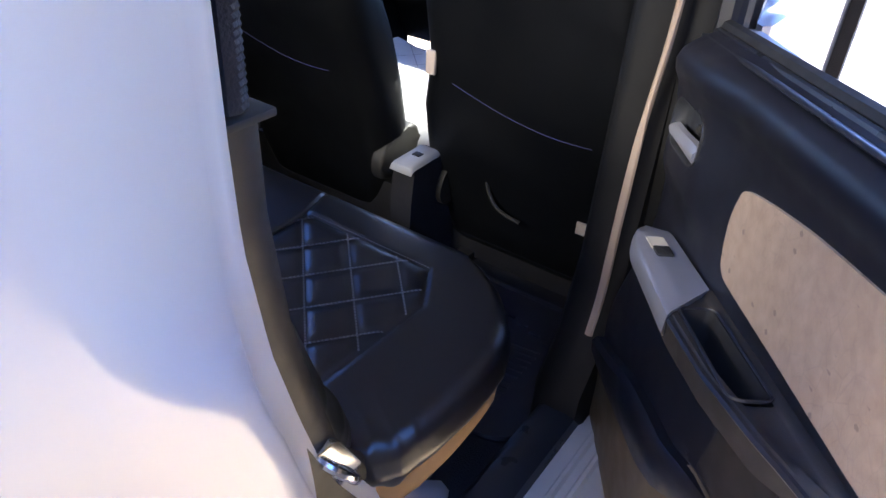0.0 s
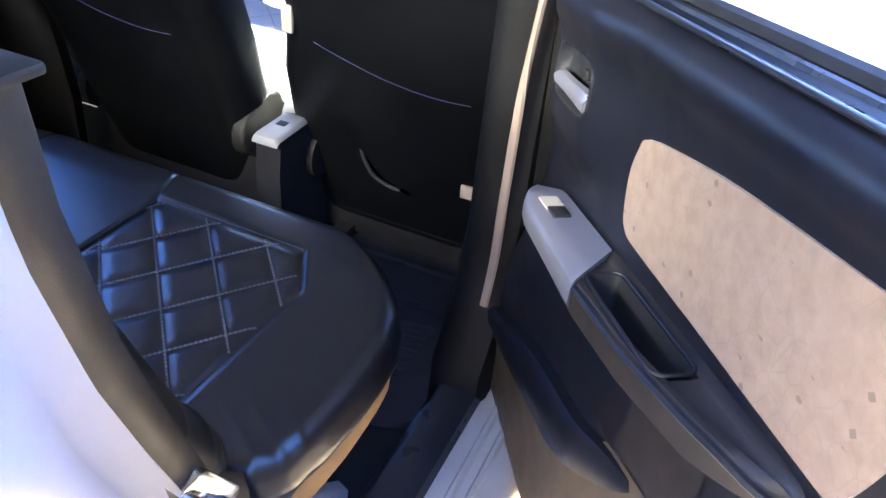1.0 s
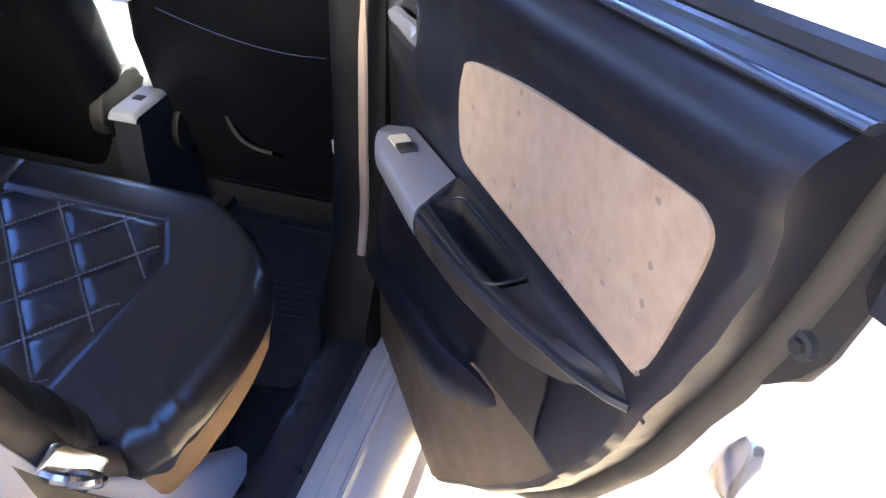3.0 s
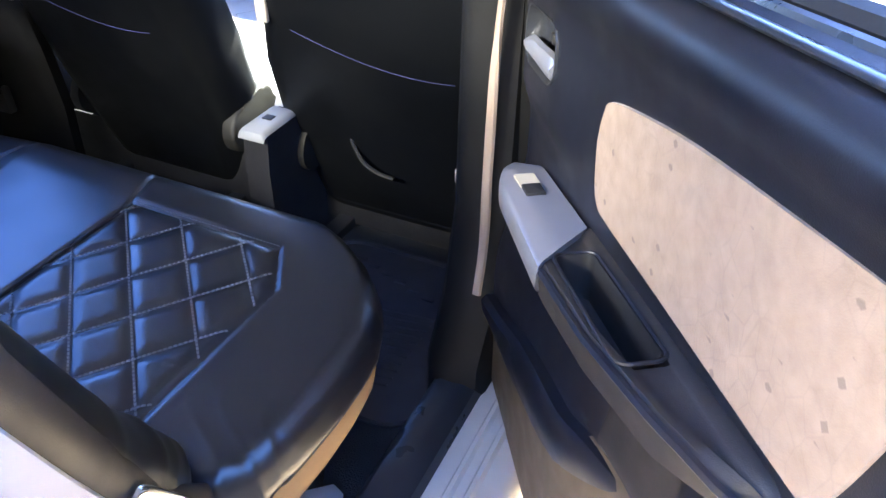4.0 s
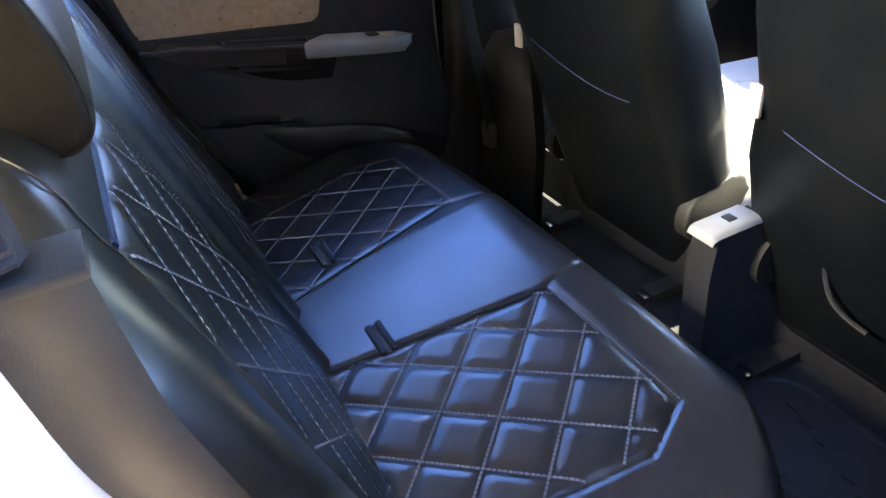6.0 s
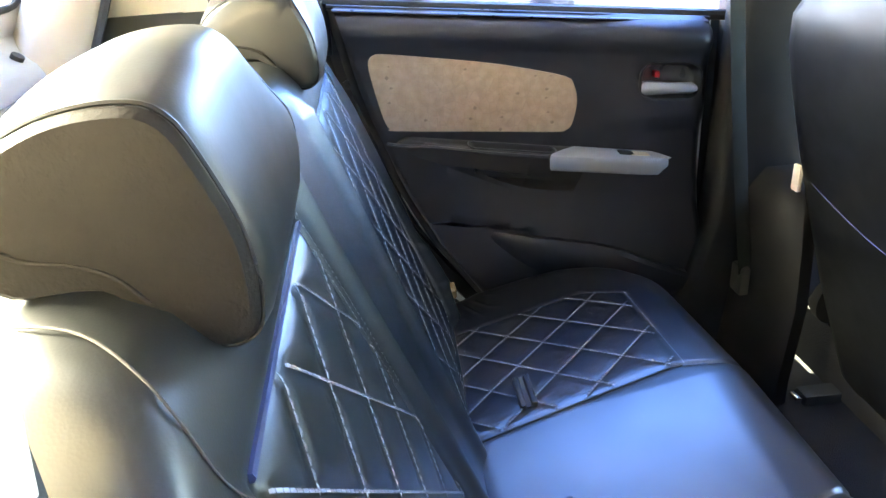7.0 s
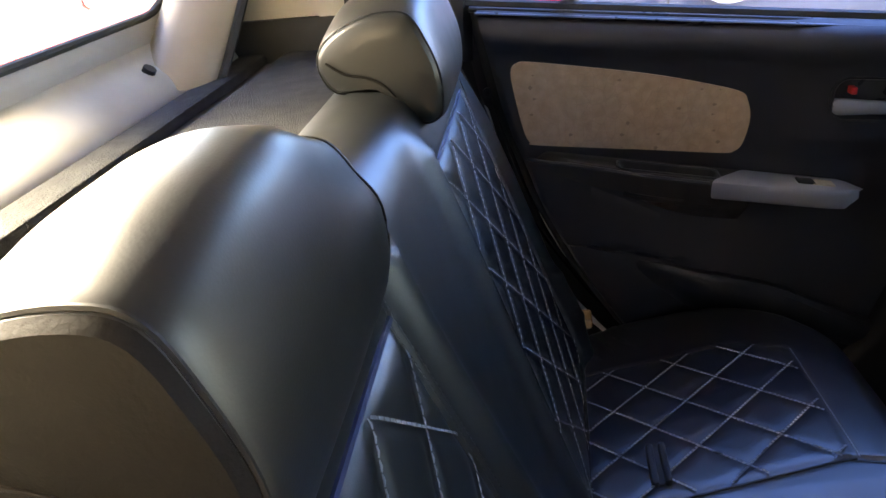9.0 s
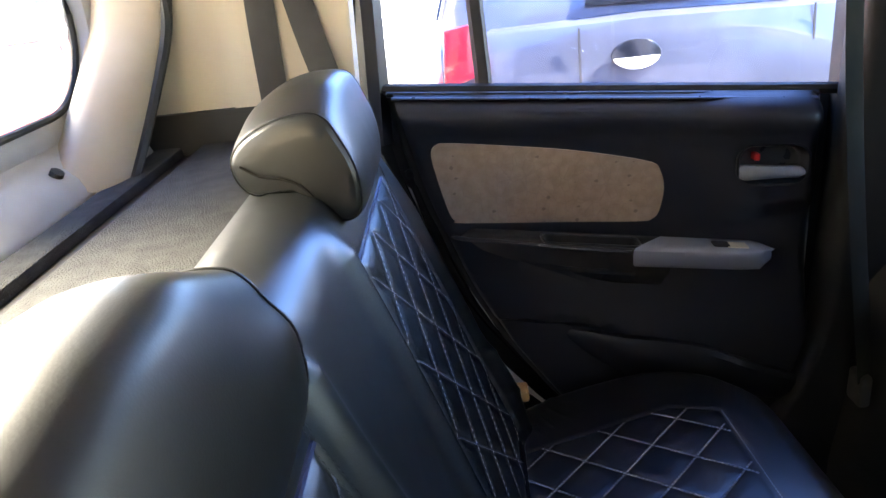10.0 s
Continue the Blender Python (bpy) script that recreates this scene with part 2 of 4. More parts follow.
def finish(bm, smooth=True):
    bmesh.ops.remove_doubles(bm, verts=bm.verts, dist=1e-6)
    bmesh.ops.recalc_face_normals(bm, faces=bm.faces)
    for f in bm.faces:
        f.smooth = smooth
    if smooth:
        for e in bm.edges:
            if len(e.link_faces) == 2 and e.calc_face_angle(0) > radians(42):
                e.smooth = False


def part(name, bm, material, parent=None, label="", smooth=True):
    """Links a bmesh, in world coordinates, as one mesh object under a thing or a part."""
    finish(bm, smooth)
    data = bpy.data.meshes.new(name)
    bm.to_mesh(data)
    bm.free()
    data.materials.append(material)
    ob = new(name, data)
    if parent is not None:
        ob.parent = parent
        if parent.type == "EMPTY":
            ob.matrix_parent_inverse = parent.matrix_basis.inverted()
    return tagged(ob, label)


def setting(name, bm, material, label, category, smooth=True):
    return tagged(part(name, bm, material, None, "", smooth), label, category, "", "structure")


def grid(rows, wrap=False):
    """A bmesh from rows of points, all of one length; wrap: each row closes on itself."""
    bm = bmesh.new()
    vs = [[bm.verts.new(p) for p in row] for row in rows]
    n = len(rows[0])
    for a, b in zip(vs, vs[1:]):
        for i in range(n if wrap else n - 1):
            j = (i + 1) % n
            bm.faces.new((a[i], a[j], b[j], b[i]))
    bm.verts.ensure_lookup_table()
    return bm, vs


def loft(rings):
    """A closed body through rings of points, with capped ends."""
    bm, vs = grid(rings, True)
    bm.faces.new(vs[0][::-1])
    bm.faces.new(vs[-1])
    return bm


def slab(poly, low, high, place, bevel=0.0, segments=2):
    """A plate: a polygon of (a, b) drawn out from low to high, laid into the world by place(a, b, c)."""
    bm = bmesh.new()
    bot = [bm.verts.new((a, b, low)) for a, b in poly]
    top = [bm.verts.new((a, b, high)) for a, b in poly]
    n = len(poly)
    bm.faces.new(bot[::-1])
    bm.faces.new(top)
    for i in range(n):
        bm.faces.new((bot[i], bot[(i + 1) % n], top[(i + 1) % n], top[i]))
    if bevel:
        edges = [e for e in bm.edges if abs(e.verts[0].co.z - high) < 1e-9 and abs(e.verts[1].co.z - high) < 1e-9]
        bmesh.ops.bevel(bm, geom=edges, offset=bevel, segments=segments, affect="EDGES", profile=0.5)
    for v in bm.verts:
        v.co = place(*v.co)
    return bm


def ident(a, b, c):
    return Vector((a, b, c))


def block(x0, x1, y0, y1, z0, z1, bevel=0.0, segments=2):
    bm = bmesh.new()
    bmesh.ops.create_cube(bm, size=1.0)
    for v in bm.verts:
        v.co = ((x0 + x1) / 2 + v.co.x * (x1 - x0), (y0 + y1) / 2 + v.co.y * (y1 - y0), (z0 + z1) / 2 + v.co.z * (z1 - z0))
    if bevel:
        bmesh.ops.bevel(bm, geom=list(bm.edges), offset=bevel, segments=segments, affect="EDGES", profile=0.5)
    return bm


def rounded(a0, a1, b0, b1, r, n=5):
    """A rounded rectangle as (a, b) points."""
    out = []
    for ca, cb, s in ((a1 - r, b1 - r, 0), (a0 + r, b1 - r, 90), (a0 + r, b0 + r, 180), (a1 - r, b0 + r, 270)):
        for i in range(n + 1):
            w = radians(s + 90 * i / n)
            out.append((ca + r * math.cos(w), cb + r * math.sin(w)))
    return out


def spline(points, n=8):
    """Points on a smooth curve through the given ones."""
    p = [Vector(q) for q in points]
    p = [2 * p[0] - p[1], *p, 2 * p[-1] - p[-2]]
    out = []
    for i in range(1, len(p) - 2):
        for k in range(n):
            t = k / n
            a, b, c, d = p[i - 1 : i + 3]
            out.append(0.5 * (2 * b + (c - a) * t + (2 * a - 5 * b + 4 * c - d) * t * t + (3 * b - a - 3 * c + d) * t**3))
    return [*out, p[-2]]


def tube(points, radius, sides=8, flat=1.0, up=(0, 0, 1)):
    """A round or flattened rod along a line of points; flat squeezes it along up."""
    pts = [Vector(q) for q in points]
    rings = []
    for i, q in enumerate(pts):
        d = (pts[min(i + 1, len(pts) - 1)] - pts[max(i - 1, 0)]).normalized()
        s = d.cross(Vector(up))
        s = s.normalized() if s.length > 1e-6 else d.orthogonal().normalized()
        w = s.cross(d)
        rings.append([q + radius * (math.cos(a) * s + flat * math.sin(a) * w) for a in (2 * math.pi * k / sides for k in range(sides))])
    return loft(rings)


def dashes(bm, line, length, gap, width, height, normal):
    """Short stitches along a line of points, added to one bmesh."""
    pts = np.array([tuple(q) for q in line], float)
    far = np.r_[0, np.cumsum(np.linalg.norm(np.diff(pts, axis=0), axis=1))]
    nv, at = Vector(normal).normalized(), 0.0

    def spot(s):
        return Vector([float(np.interp(s, far, pts[:, k])) for k in range(3)])

    while at + length * 0.6 < far[-1]:
        p0, p1 = spot(at), spot(min(at + length, far[-1]))
        d = (p1 - p0).normalized()
        s = d.cross(nv).normalized() * width / 2
        mid = (p0 + p1) / 2 + nv * height
        v = [bm.verts.new(q) for q in (p0 - s, p0 + s, p1 + s, p1 - s, mid - s, mid + s)]
        for f in ((0, 1, 5, 4), (4, 5, 2, 3), (0, 4, 3), (1, 2, 5)):
            bm.faces.new([v[k] for k in f])
        at += length + gap


def closed_spline(pts, n=4):
    """A smooth closed line through (a, b) points."""
    p = [Vector((*q, 0)) for q in pts]
    m = len(p)
    out = []
    for i in range(m):
        a, b, c, d = p[i - 1], p[i], p[(i + 1) % m], p[(i + 2) % m]
        for k in range(n):
            t = k / n
            out.append(0.5 * (2 * b + (c - a) * t + (2 * a - 5 * b + 4 * c - d) * t * t + (3 * b - a - 3 * c + d) * t**3))
    return [(q.x, q.y) for q in out]


def lerp(table, x):
    """Straight lines through a table of (x, value)."""
    return float(np.interp(x, [a for a, _ in table], [b for _, b in table]))


def smooth(x, lo, hi):
    t = min(1.0, max(0.0, (x - lo) / (hi - lo)))
    return t * t * (3 - 2 * t)

# ---- the ground and the car's shell ----
setting("ground", block(-60, 60, -60, 60, -0.3, 0.0), M_GROUND, "pale concrete parking ground round the car", "ground", False)
# added and unseen: walls and a roof block light, a pale wall bounces it
setting("wall_blocker", block(2.2, 2.4, -6.8, 2.6, 0.0, 2.5), M_BLOCKWALL, "unseen tall wall added to block light from the side", "wall", False)
setting("wall_blocker", block(0.75, 2.2, -2.9, -2.7, 0.0, 3.4), M_BLOCKWALL, "unseen tall wall added to block light from behind", "wall", False)
setting("canopy", block(0.55, 2.2, 0.1, 2.15, 2.32, 2.42), M_BLOCKWALL, "unseen roof added to keep sun and sky off the open door", "canopy", False)
setting("wall_bounce", block(-12.0, 3.1, -7.3, -7.0, 0.0, 6.0), M_BOUNCEWALL, "added pale plaster wall that bounces sunlight into the rear window", "wall", False)
setting("floor", block(-0.66, 0.655, -0.1, 2.2, 0.22, 0.285, 0.01), M_CARPET, "black carpeted car floor in the footwell", "floor")

# rear edge of the door opening in the body side, as (z, y)
EDGE = [(0.30, 0.31), (0.34, 0.28), (0.38, 0.24), (0.45, 0.17), (0.55, 0.09), (0.64, 0.028), (0.70, -0.005), (0.768, -0.036), (0.85, -0.062), (0.92, -0.083), (1.02, -0.10), (1.085, -0.104), (1.30, -0.108), (1.44, -0.07)]


def edge_y(z):
    return lerp(EDGE, z)


# rear edge of the near door opening: z, x, y
NEAR = [(0.30, 0.54, 0.31), (0.38, 0.54, 0.23), (0.46, 0.54, 0.15), (0.55, 0.545, 0.08), (0.62, 0.553, 0.025), (0.67, 0.560, 0.007), (0.76, 0.570, -0.025), (0.875, 0.583, -0.062), (1.0, 0.600, -0.092), (1.08, 0.607, -0.100), (1.30, 0.612, -0.106), (1.44, 0.60, -0.07)]


def jamb(s, z):
    """Where the edge of the door opening runs at a height: out from the middle, and along the car."""
    if s > 0:
        return lerp([(q[0], q[1]) for q in NEAR], z), lerp([(q[0], q[2]) for q in NEAR], z)
    return 0.70, edge_y(z)



def body_side(s):
    """The painted rear quarter with a rounded jamb at the door opening; s is +1 for the right side, -1 for the left."""
    zs = [0.30 + 1.14 * k / 38 for k in range(39)]
    rows = []
    for z in zs:
        xo, e = jamb(s, z)
        row = [(-0.012, 0.004), (0.0, 0.0), (0.010, -0.004), (0.016, -0.016), (0.026, -0.036), (0.042, -0.046), (0.060, -0.050), (0.072, -0.060), (0.078, -0.078)]
        wide = lerp([(0.85, 0.0), (0.94, 0.012), (0.99, 0.045), (1.05, 0.075), (1.12, 0.09), (1.44, 0.10)], z)
        row = [(xo + x, e + y, z) for x, y in row[:6]] + [(xo + x + 0.25 * wide, e + y - wide, z) for x, y in row[6:]] + [(xo + 0.086 + 0.25 * wide, e - 0.16 - wide * 0.9, z), (xo + 0.090 + 0.2 * wide, -0.38, z), (xo + 0.06, -0.52, z), (xo + 0.02, -0.56, z)]
        rows.append([(s * x, y, zz) for x, y, zz in row])
    bm, _ = grid(rows)
    return bm


wall_right = setting("wall_right", body_side(1), M_WHITE, "white painted rear quarter panel beside the open door", "car body")
wall_left = setting("wall_left", body_side(-1), M_WHITE, "white painted rear quarter panel of the far side", "car body")


def jamb_trim(s, low=0.40, top=1.086):
    """The grey trim that is clipped over the flange of the door opening, ending in a cap under the window."""
    rows = []
    for k in range(34):
        z = low + (top - low) * k / 33
        xo, e = jamb(s, z)
        sec = [(0.002, -0.003), (0.005, 0.004), (0.003, 0.018), (-0.004, 0.032), (-0.010, 0.037), (-0.018, 0.034), (-0.020, 0.002), (-0.010, -0.004)]
        rows.append([(s * (xo + x), e + y, z) for x, y in sec])
    return loft(rows)


def seal_run(s):
    """A soft seal with small cross folds, up from the cap to the roof."""
    rows = []
    for k in range(140):
        z = 1.094 + 0.35 * k / 139
        xo, e = jamb(s, z)
        w = 0.0015 * (k % 2)
        sec = [(0.004, 0.004), (0.006 + w, 0.012), (0.002 + w, 0.021), (-0.006, 0.024), (-0.014, 0.020), (-0.016, 0.008), (-0.008, 0.002)]
        rows.append([(s * (xo + x), e + y, z) for x, y in sec])
    return loft(rows)


for s in (1, -1):
    # same trim on both sides; the far one's shade is put into a blacker plastic
    setting("trim", jamb_trim(s), M_GREYTRIM if s > 0 else M_PILLAR, "dark plastic trim along the rear door opening", "jamb trim")
    setting("door_seal", seal_run(s), M_SEAL, "dark blue-black cloth seal up the door opening", "door seal")

setting("trim_cap", block(0.584, 0.614, -0.106, -0.060, 1.084, 1.0905, 0.002), M_RUBBER, "grey plastic cap on the jamb trim", "jamb trim")

# inner lining behind the trim, wheel housings beside the seat
for s in (1, -1):
    bm = slab([(-0.48, 0.28), (0.20, 0.28), (0.12, 0.44), (0.02, 0.62), (-0.06, 0.80), (-0.10, 1.0), (-0.10, 1.10), (-0.48, 1.10)], 0.60, 0.655, lambda a, b, c, s=s: Vector((s * c - 0.075 * (s > 0), a, b)), 0.0)
    setting("trim_panel", bm, M_DARKTRIM, "dark grey lower quarter trim beside the rear seat", "trim panel")
    for poly, inner in (([(-0.46, 1.085), (-0.285, 1.085), (-0.275, 1.46), (-0.46, 1.46)], 0.614), ([(-0.292, 1.085), (-0.10, 1.085), (-0.085, 1.30), (-0.06, 1.46), (-0.282, 1.46)], 0.604)):
        bm = slab(poly, inner, 0.66, lambda a, b, c, s=s: Vector((s * (c - 0.12 * max(0, b - 1.1)) - 0.075 * (s > 0), a, b)), 0.007, 3)
        setting("pillar_trim", bm, M_CREAM, "cream plastic pillar trim behind the rear door", "pillar trim")

# sill with two ribs, painted
sill_rows = []
for y in (-0.02, 0.25, 0.5, 0.8, 1.9):
    sill_rows.append([(x, y, z) for x, z in ((0.60, 0.20), (0.60, 0.30), (0.652, 0.335), (0.668, 0.345), (0.690, 0.345), (0.694, 0.353), (0.700, 0.353), (0.704, 0.345), (0.716, 0.343), (0.720, 0.350), (0.726, 0.350), (0.730, 0.340), (0.752, 0.332), (0.765, 0.318), (0.772, 0.29), (0.770, 0.20))])
setting("sill", loft(sill_rows), M_JAMB, "cream-white painted door sill with two ribs", "door sill")
bm = loft([[(-x, y, z) for x, z in ((0.60, 0.20), (0.60, 0.34), (0.70, 0.345), (0.76, 0.33), (0.772, 0.29), (0.770, 0.20))] for y in (-0.02, 0.6, 1.9)])
setting("sill", bm, M_PANEL, "black covered door sill of the far side", "door sill")
scuff = []
for k in range(15):
    y = 0.14 + 0.46 * k / 14
    w = 0.006 * math.sin(k * 0.9)
    scuff.append([(x, y, z) for x, z in ((0.585, 0.29), (0.588, 0.345), (0.596, 0.366), (0.610 + w, 0.374), (0.640, 0.372), (0.660, 0.362), (0.666, 0.345), (0.640, 0.33))])
setting("scuff_plate", loft(scuff), M_GLOSSTRIM, "glossy black plastic scuff trim inside the sill", "sill trim")

# centre pillars with a beige weatherstrip on the right side
for s in (1, -1):
    prof = [(0.50, 0.30), (0.505, 0.40), (0.56, 0.48), (0.60, 0.62), (0.615, 0.90), (0.62, 1.1), (0.63, 1.46)]
    off = 0.0 if s > 0 else 0.05
    rings = []
    for y0, z in prof:
        y0 = y0 + off
        rings.append([(s * x, y, z) for x, y in ((0.575, y0 + 0.02), (0.585, y0 + 0.006), (0.60, y0), (0.625, y0), (0.66, y0 + 0.01), (0.67, y0 + 0.03), (0.67, y0 + 0.20), (0.60, y0 + 0.21), (0.575, y0 + 0.19))])
    setting("pillar", loft(rings), M_PILLAR, "black plastic centre pillar trim beside the front seat", "pillar")
rings = [[(-x, y, z) for x, y in ((0.67, 0.70 + b), (0.54 - a, 0.71 + b), (0.455 - a, 0.74 + b), (0.435 - a, 0.76 + b), (0.445 - a, 0.79 + b), (0.67, 0.80 + b))] for z, a, b in ((0.286, 0.02, -0.02), (0.34, 0.02, -0.02), (0.50, 0.01, 0.0), (0.62, 0.0, 0.0), (0.70, -0.03, 0.01), (0.74, -0.09, 0.02))]
setting("pillar_foot", loft(rings), M_PILLAR, "black plastic foot of the far centre pillar", "pillar")
line = spline([(0.634, 0.57, 0.50), (0.636, 0.585, 0.58), (0.636, 0.59, 0.70), (0.638, 0.598, 0.86), (0.648, 0.602, 1.0), (0.652, 0.606, 1.2), (0.652, 0.61, 1.44)], 6)
setting("weatherstrip", tube(line, 0.0075, 8, 0.7), M_TANSTRIP, "beige cloth weatherstrip along the centre pillar", "weatherstrip")
line = spline([(-0.692, -0.03, 0.92), (-0.692, 0.006, 0.794), (-0.700, 0.050, 0.676), (-0.702, 0.118, 0.552), (-0.704, 0.185, 0.46)], 6)
setting("weatherstrip", tube(line, 0.013, 8), M_RUBBER, "black rubber weatherstrip round the closed rear door", "weatherstrip")
setting("pillar_body", block(0.655, 0.70, 0.625, 0.74, 0.30, 1.46, 0.01), M_PILLAR, "black covered centre pillar of the car body", "pillar")
setting("pillar_body", block(-0.745, -0.672, 0.70, 0.84, 0.30, 1.46, 0.01), M_PILLAR, "black covered centre pillar beside the closed door", "pillar")

# inner skins behind the shut doors
setting("door_backing", block(-0.738, -0.728, -0.16, 0.72, 0.25, 1.0), M_RUBBER, "black sheet inside the shut rear door", "body sheet", False)
setting("door_backing", block(-0.69, -0.655, 0.80, 1.75, 0.24, 0.66), M_PANEL, "black lower front door lining", "body sheet", False)
setting("door_backing", block(0.66, 0.70, 0.74, 1.75, 0.24, 0.90), M_PANEL, "black lower front door lining", "body sheet", False)

# roof, front end
roof = []
for k in range(13):
    y = -0.56 + 2.22 * k / 12
    z = 1.53 - 0.05 * ((y - 0.6) / 1.2) ** 2
    roof.append([(x, y, z - 0.09 * (abs(x) / 0.7) ** 4) for x in [-0.70 + 1.4 * j / 12 for j in range(13)]])
bm, _ = grid(roof)
bm2, _ = grid([[(x, y, z + 0.04) for x, y, z in row] for row in roof])
setting("ceiling", bm, M_HEADLINER, "grey cloth headliner tinted blue for its reflections in the seats", "headliner")
setting("roof", bm2, M_WHITE, "white painted car roof", "roof")
for s in (1, -1):
    setting("roof_rail", tube([(s * 0.68, -0.5, 1.42), (s * 0.69, 0.3, 1.455), (s * 0.69, 1.0, 1.455), (s * 0.68, 1.6, 1.40), (s * 0.66, 2.25, 0.98)], 0.035, 10), M_CREAM, "cream trimmed roof rail over the doors", "roof rail")
for s in (1, -1):
    setting("front_pillar", tube([(s * 0.635, 1.58, 1.45), (s * 0.64, 1.95, 1.24), (s * 0.65, 2.32, 0.97)], 0.055, 10), M_CREAM, "cream trimmed front pillar beside the windscreen", "pillar")
dash = [[(x, y, z) for y, z in ((2.25, 0.45), (1.75, 0.45), (1.62, 0.62), (1.60, 0.88), (1.65, 0.96), (1.85, 1.0), (2.3, 0.99))] for x in (-0.66, -0.3, 0.0, 0.3, 0.66)]
setting("dashboard", loft(dash), M_PANEL, "black plastic dashboard under the windscreen", "dashboard")
setting("firewall", block(-0.70, 0.70, 2.28, 2.34, 0.2, 0.99), M_CARPET, "black carpeted firewall", "firewall", False)
bm, _ = grid([[(x, 2.32 - 0.68 * v, 0.99 + 0.46 * v) for x in (-0.66 + 0.04 * v, 0, 0.66 - 0.04 * v)] for v in (0, 0.5, 1.0)])
setting("windscreen", bm, M_TINTED, "windscreen with a tint added to dim the light from the front", "windscreen")

# ---- tailgate and parcel shelf ----


HOLE = rounded(-0.60, 0.60, 1.135, 1.45, 0.13, 8)


def tail_frame():
    """The lining round the rear window: proud at the sides, nearly flush along the sill."""
    n = len(HOLE)
    bm = bmesh.new()
    rows = []
    for k, (grow, y) in enumerate(((0.0, -0.515), (0.0, -0.485), (0.010, -0.474), (0.025, -0.468), (0.045, -0.466))):
        row = []
        for x, z in HOLE:
            low = 1 - smooth(z, 1.13, 1.20)
            row.append(bm.verts.new((x * (1 + grow * 1.9), y + (-0.512 + 0.003 * k - y) * low, 1.28 + (z - 1.28) * (1 + grow * 3.0))))
        rows.append(row)
    for a, b in zip(rows, rows[1:]):
        for i in range(n):
            bm.faces.new((a[i], a[(i + 1) % n], b[(i + 1) % n], b[i]))
    far = [bm.verts.new((max(-0.69, min(0.69, x * 1.6)), -0.47 if z > 1.28 else -0.505, 1.49 if z > 1.28 else 1.085)) for x, z in HOLE]
    for i in range(n):
        bm.faces.new((rows[-1][i], rows[-1][(i + 1) % n], far[(i + 1) % n], far[i]))
    return bm


line = [(x * 0.995, -0.509, 1.28 + (z - 1.28) * 0.985) for x, z in HOLE]
setting("window_gasket", tube([*line, line[0]], 0.006, 8), M_RUBBER, "black rubber gasket round the rear window", "gasket")
setting("tailgate_frame", tail_frame(), M_TAILTRIM, "pale grey rounded frame round the rear window", "tailgate trim")
bm, _ = grid([[(x, -0.512 - 0.03 * (1.43 - z), z) for x in (-0.64, 0, 0.64)] for z in (1.11, 1.27, 1.47)])
pane = setting("window_1", bm, M_GLASS, "clear rear window", "window")
pane.visible_shadow = False
tg = [[(x, y, z) for y, z in ((-0.514, 1.104), (-0.506, 1.108), (-0.496, 1.098), (-0.484, 1.089), (-0.468, 1.081), (-0.452, 1.070), (-0.442, 1.058), (-0.436, 1.044), (-0.436, 1.02), (-0.46, 0.96), (-0.47, 0.55), (-0.50, 0.50))] for x in [-0.62 + 1.24 * k / 8 for k in range(9)]]
setting("tailgate_trim", loft(tg), M_TAILTRIM, "pale grey plastic ledge inside the tailgate", "tailgate trim")
setting("tailgate", block(-0.72, 0.72, -0.58, -0.515, 0.35, 1.115, 0.02), M_WHITE, "white painted tailgate", "tailgate")
for s in (1, -1):
    # pillar trim between the edge of the window and the seal, bulging inwards
    edge = spline([(0.36, -0.478, 1.060), (0.40, -0.474, 1.088), (0.50, -0.468, 1.165), (0.575, -0.464, 1.235), (0.602, -0.455, 1.33), (0.612, -0.45, 1.47)], 6)
    seal = spline([(0.43, -0.418, 1.030), (0.455, -0.410, 1.055), (0.525, -0.386, 1.145), (0.572, -0.362, 1.235), (0.580, -0.350, 1.33), (0.584, -0.343, 1.47)], 6)
    rows = []
    for p, q in zip(edge, seal):
        out = Vector((-0.55, 0.80, 0.1)).normalized()
        rows.append([(s * v.x, v.y, v.z) for v in [p.lerp(q, f) + out * (0.020 * math.sin(math.pi * f) ** 0.8 + 0.004) for f in [k / 10 for k in range(11)]] + [q + Vector((0.03, -0.03, 0)), p + Vector((0.03, -0.03, 0))]])
    setting("rear_pillar_trim", loft(rows), M_BEIGE, "beige plastic trim on the rear corner pillar", "pillar trim")
    setting("tailgate_seal", tube([(s * v.x, v.y + 0.004, v.z) for v in seal], 0.009, 8), M_RUBBER, "black rubber seal beside the rear pillar", "door seal")
    setting("clip", tube([(s * 0.362, -0.470, 1.078), (s * 0.362, -0.464, 1.086)], 0.009, 12), M_RUBBER, "small black trim plug at the rear window", "trim plug")

shelf = thing("parcel_shelf", (0, -0.33, 1.03), "grey carpeted parcel shelf behind the rear seat", "parcel shelf")
part("board", block(-0.60, 0.60, -0.356, -0.196, 1.030, 1.050, 0.006), M_SHELF, shelf)
part("flap", block(-0.60, 0.60, -0.434, -0.388, 1.028, 1.049, 0.006), M_SHELF, shelf)
part("groove", block(-0.59, 0.59, -0.392, -0.352, 1.026, 1.034), M_RUBBER, shelf, "dark fold between shelf and flap")

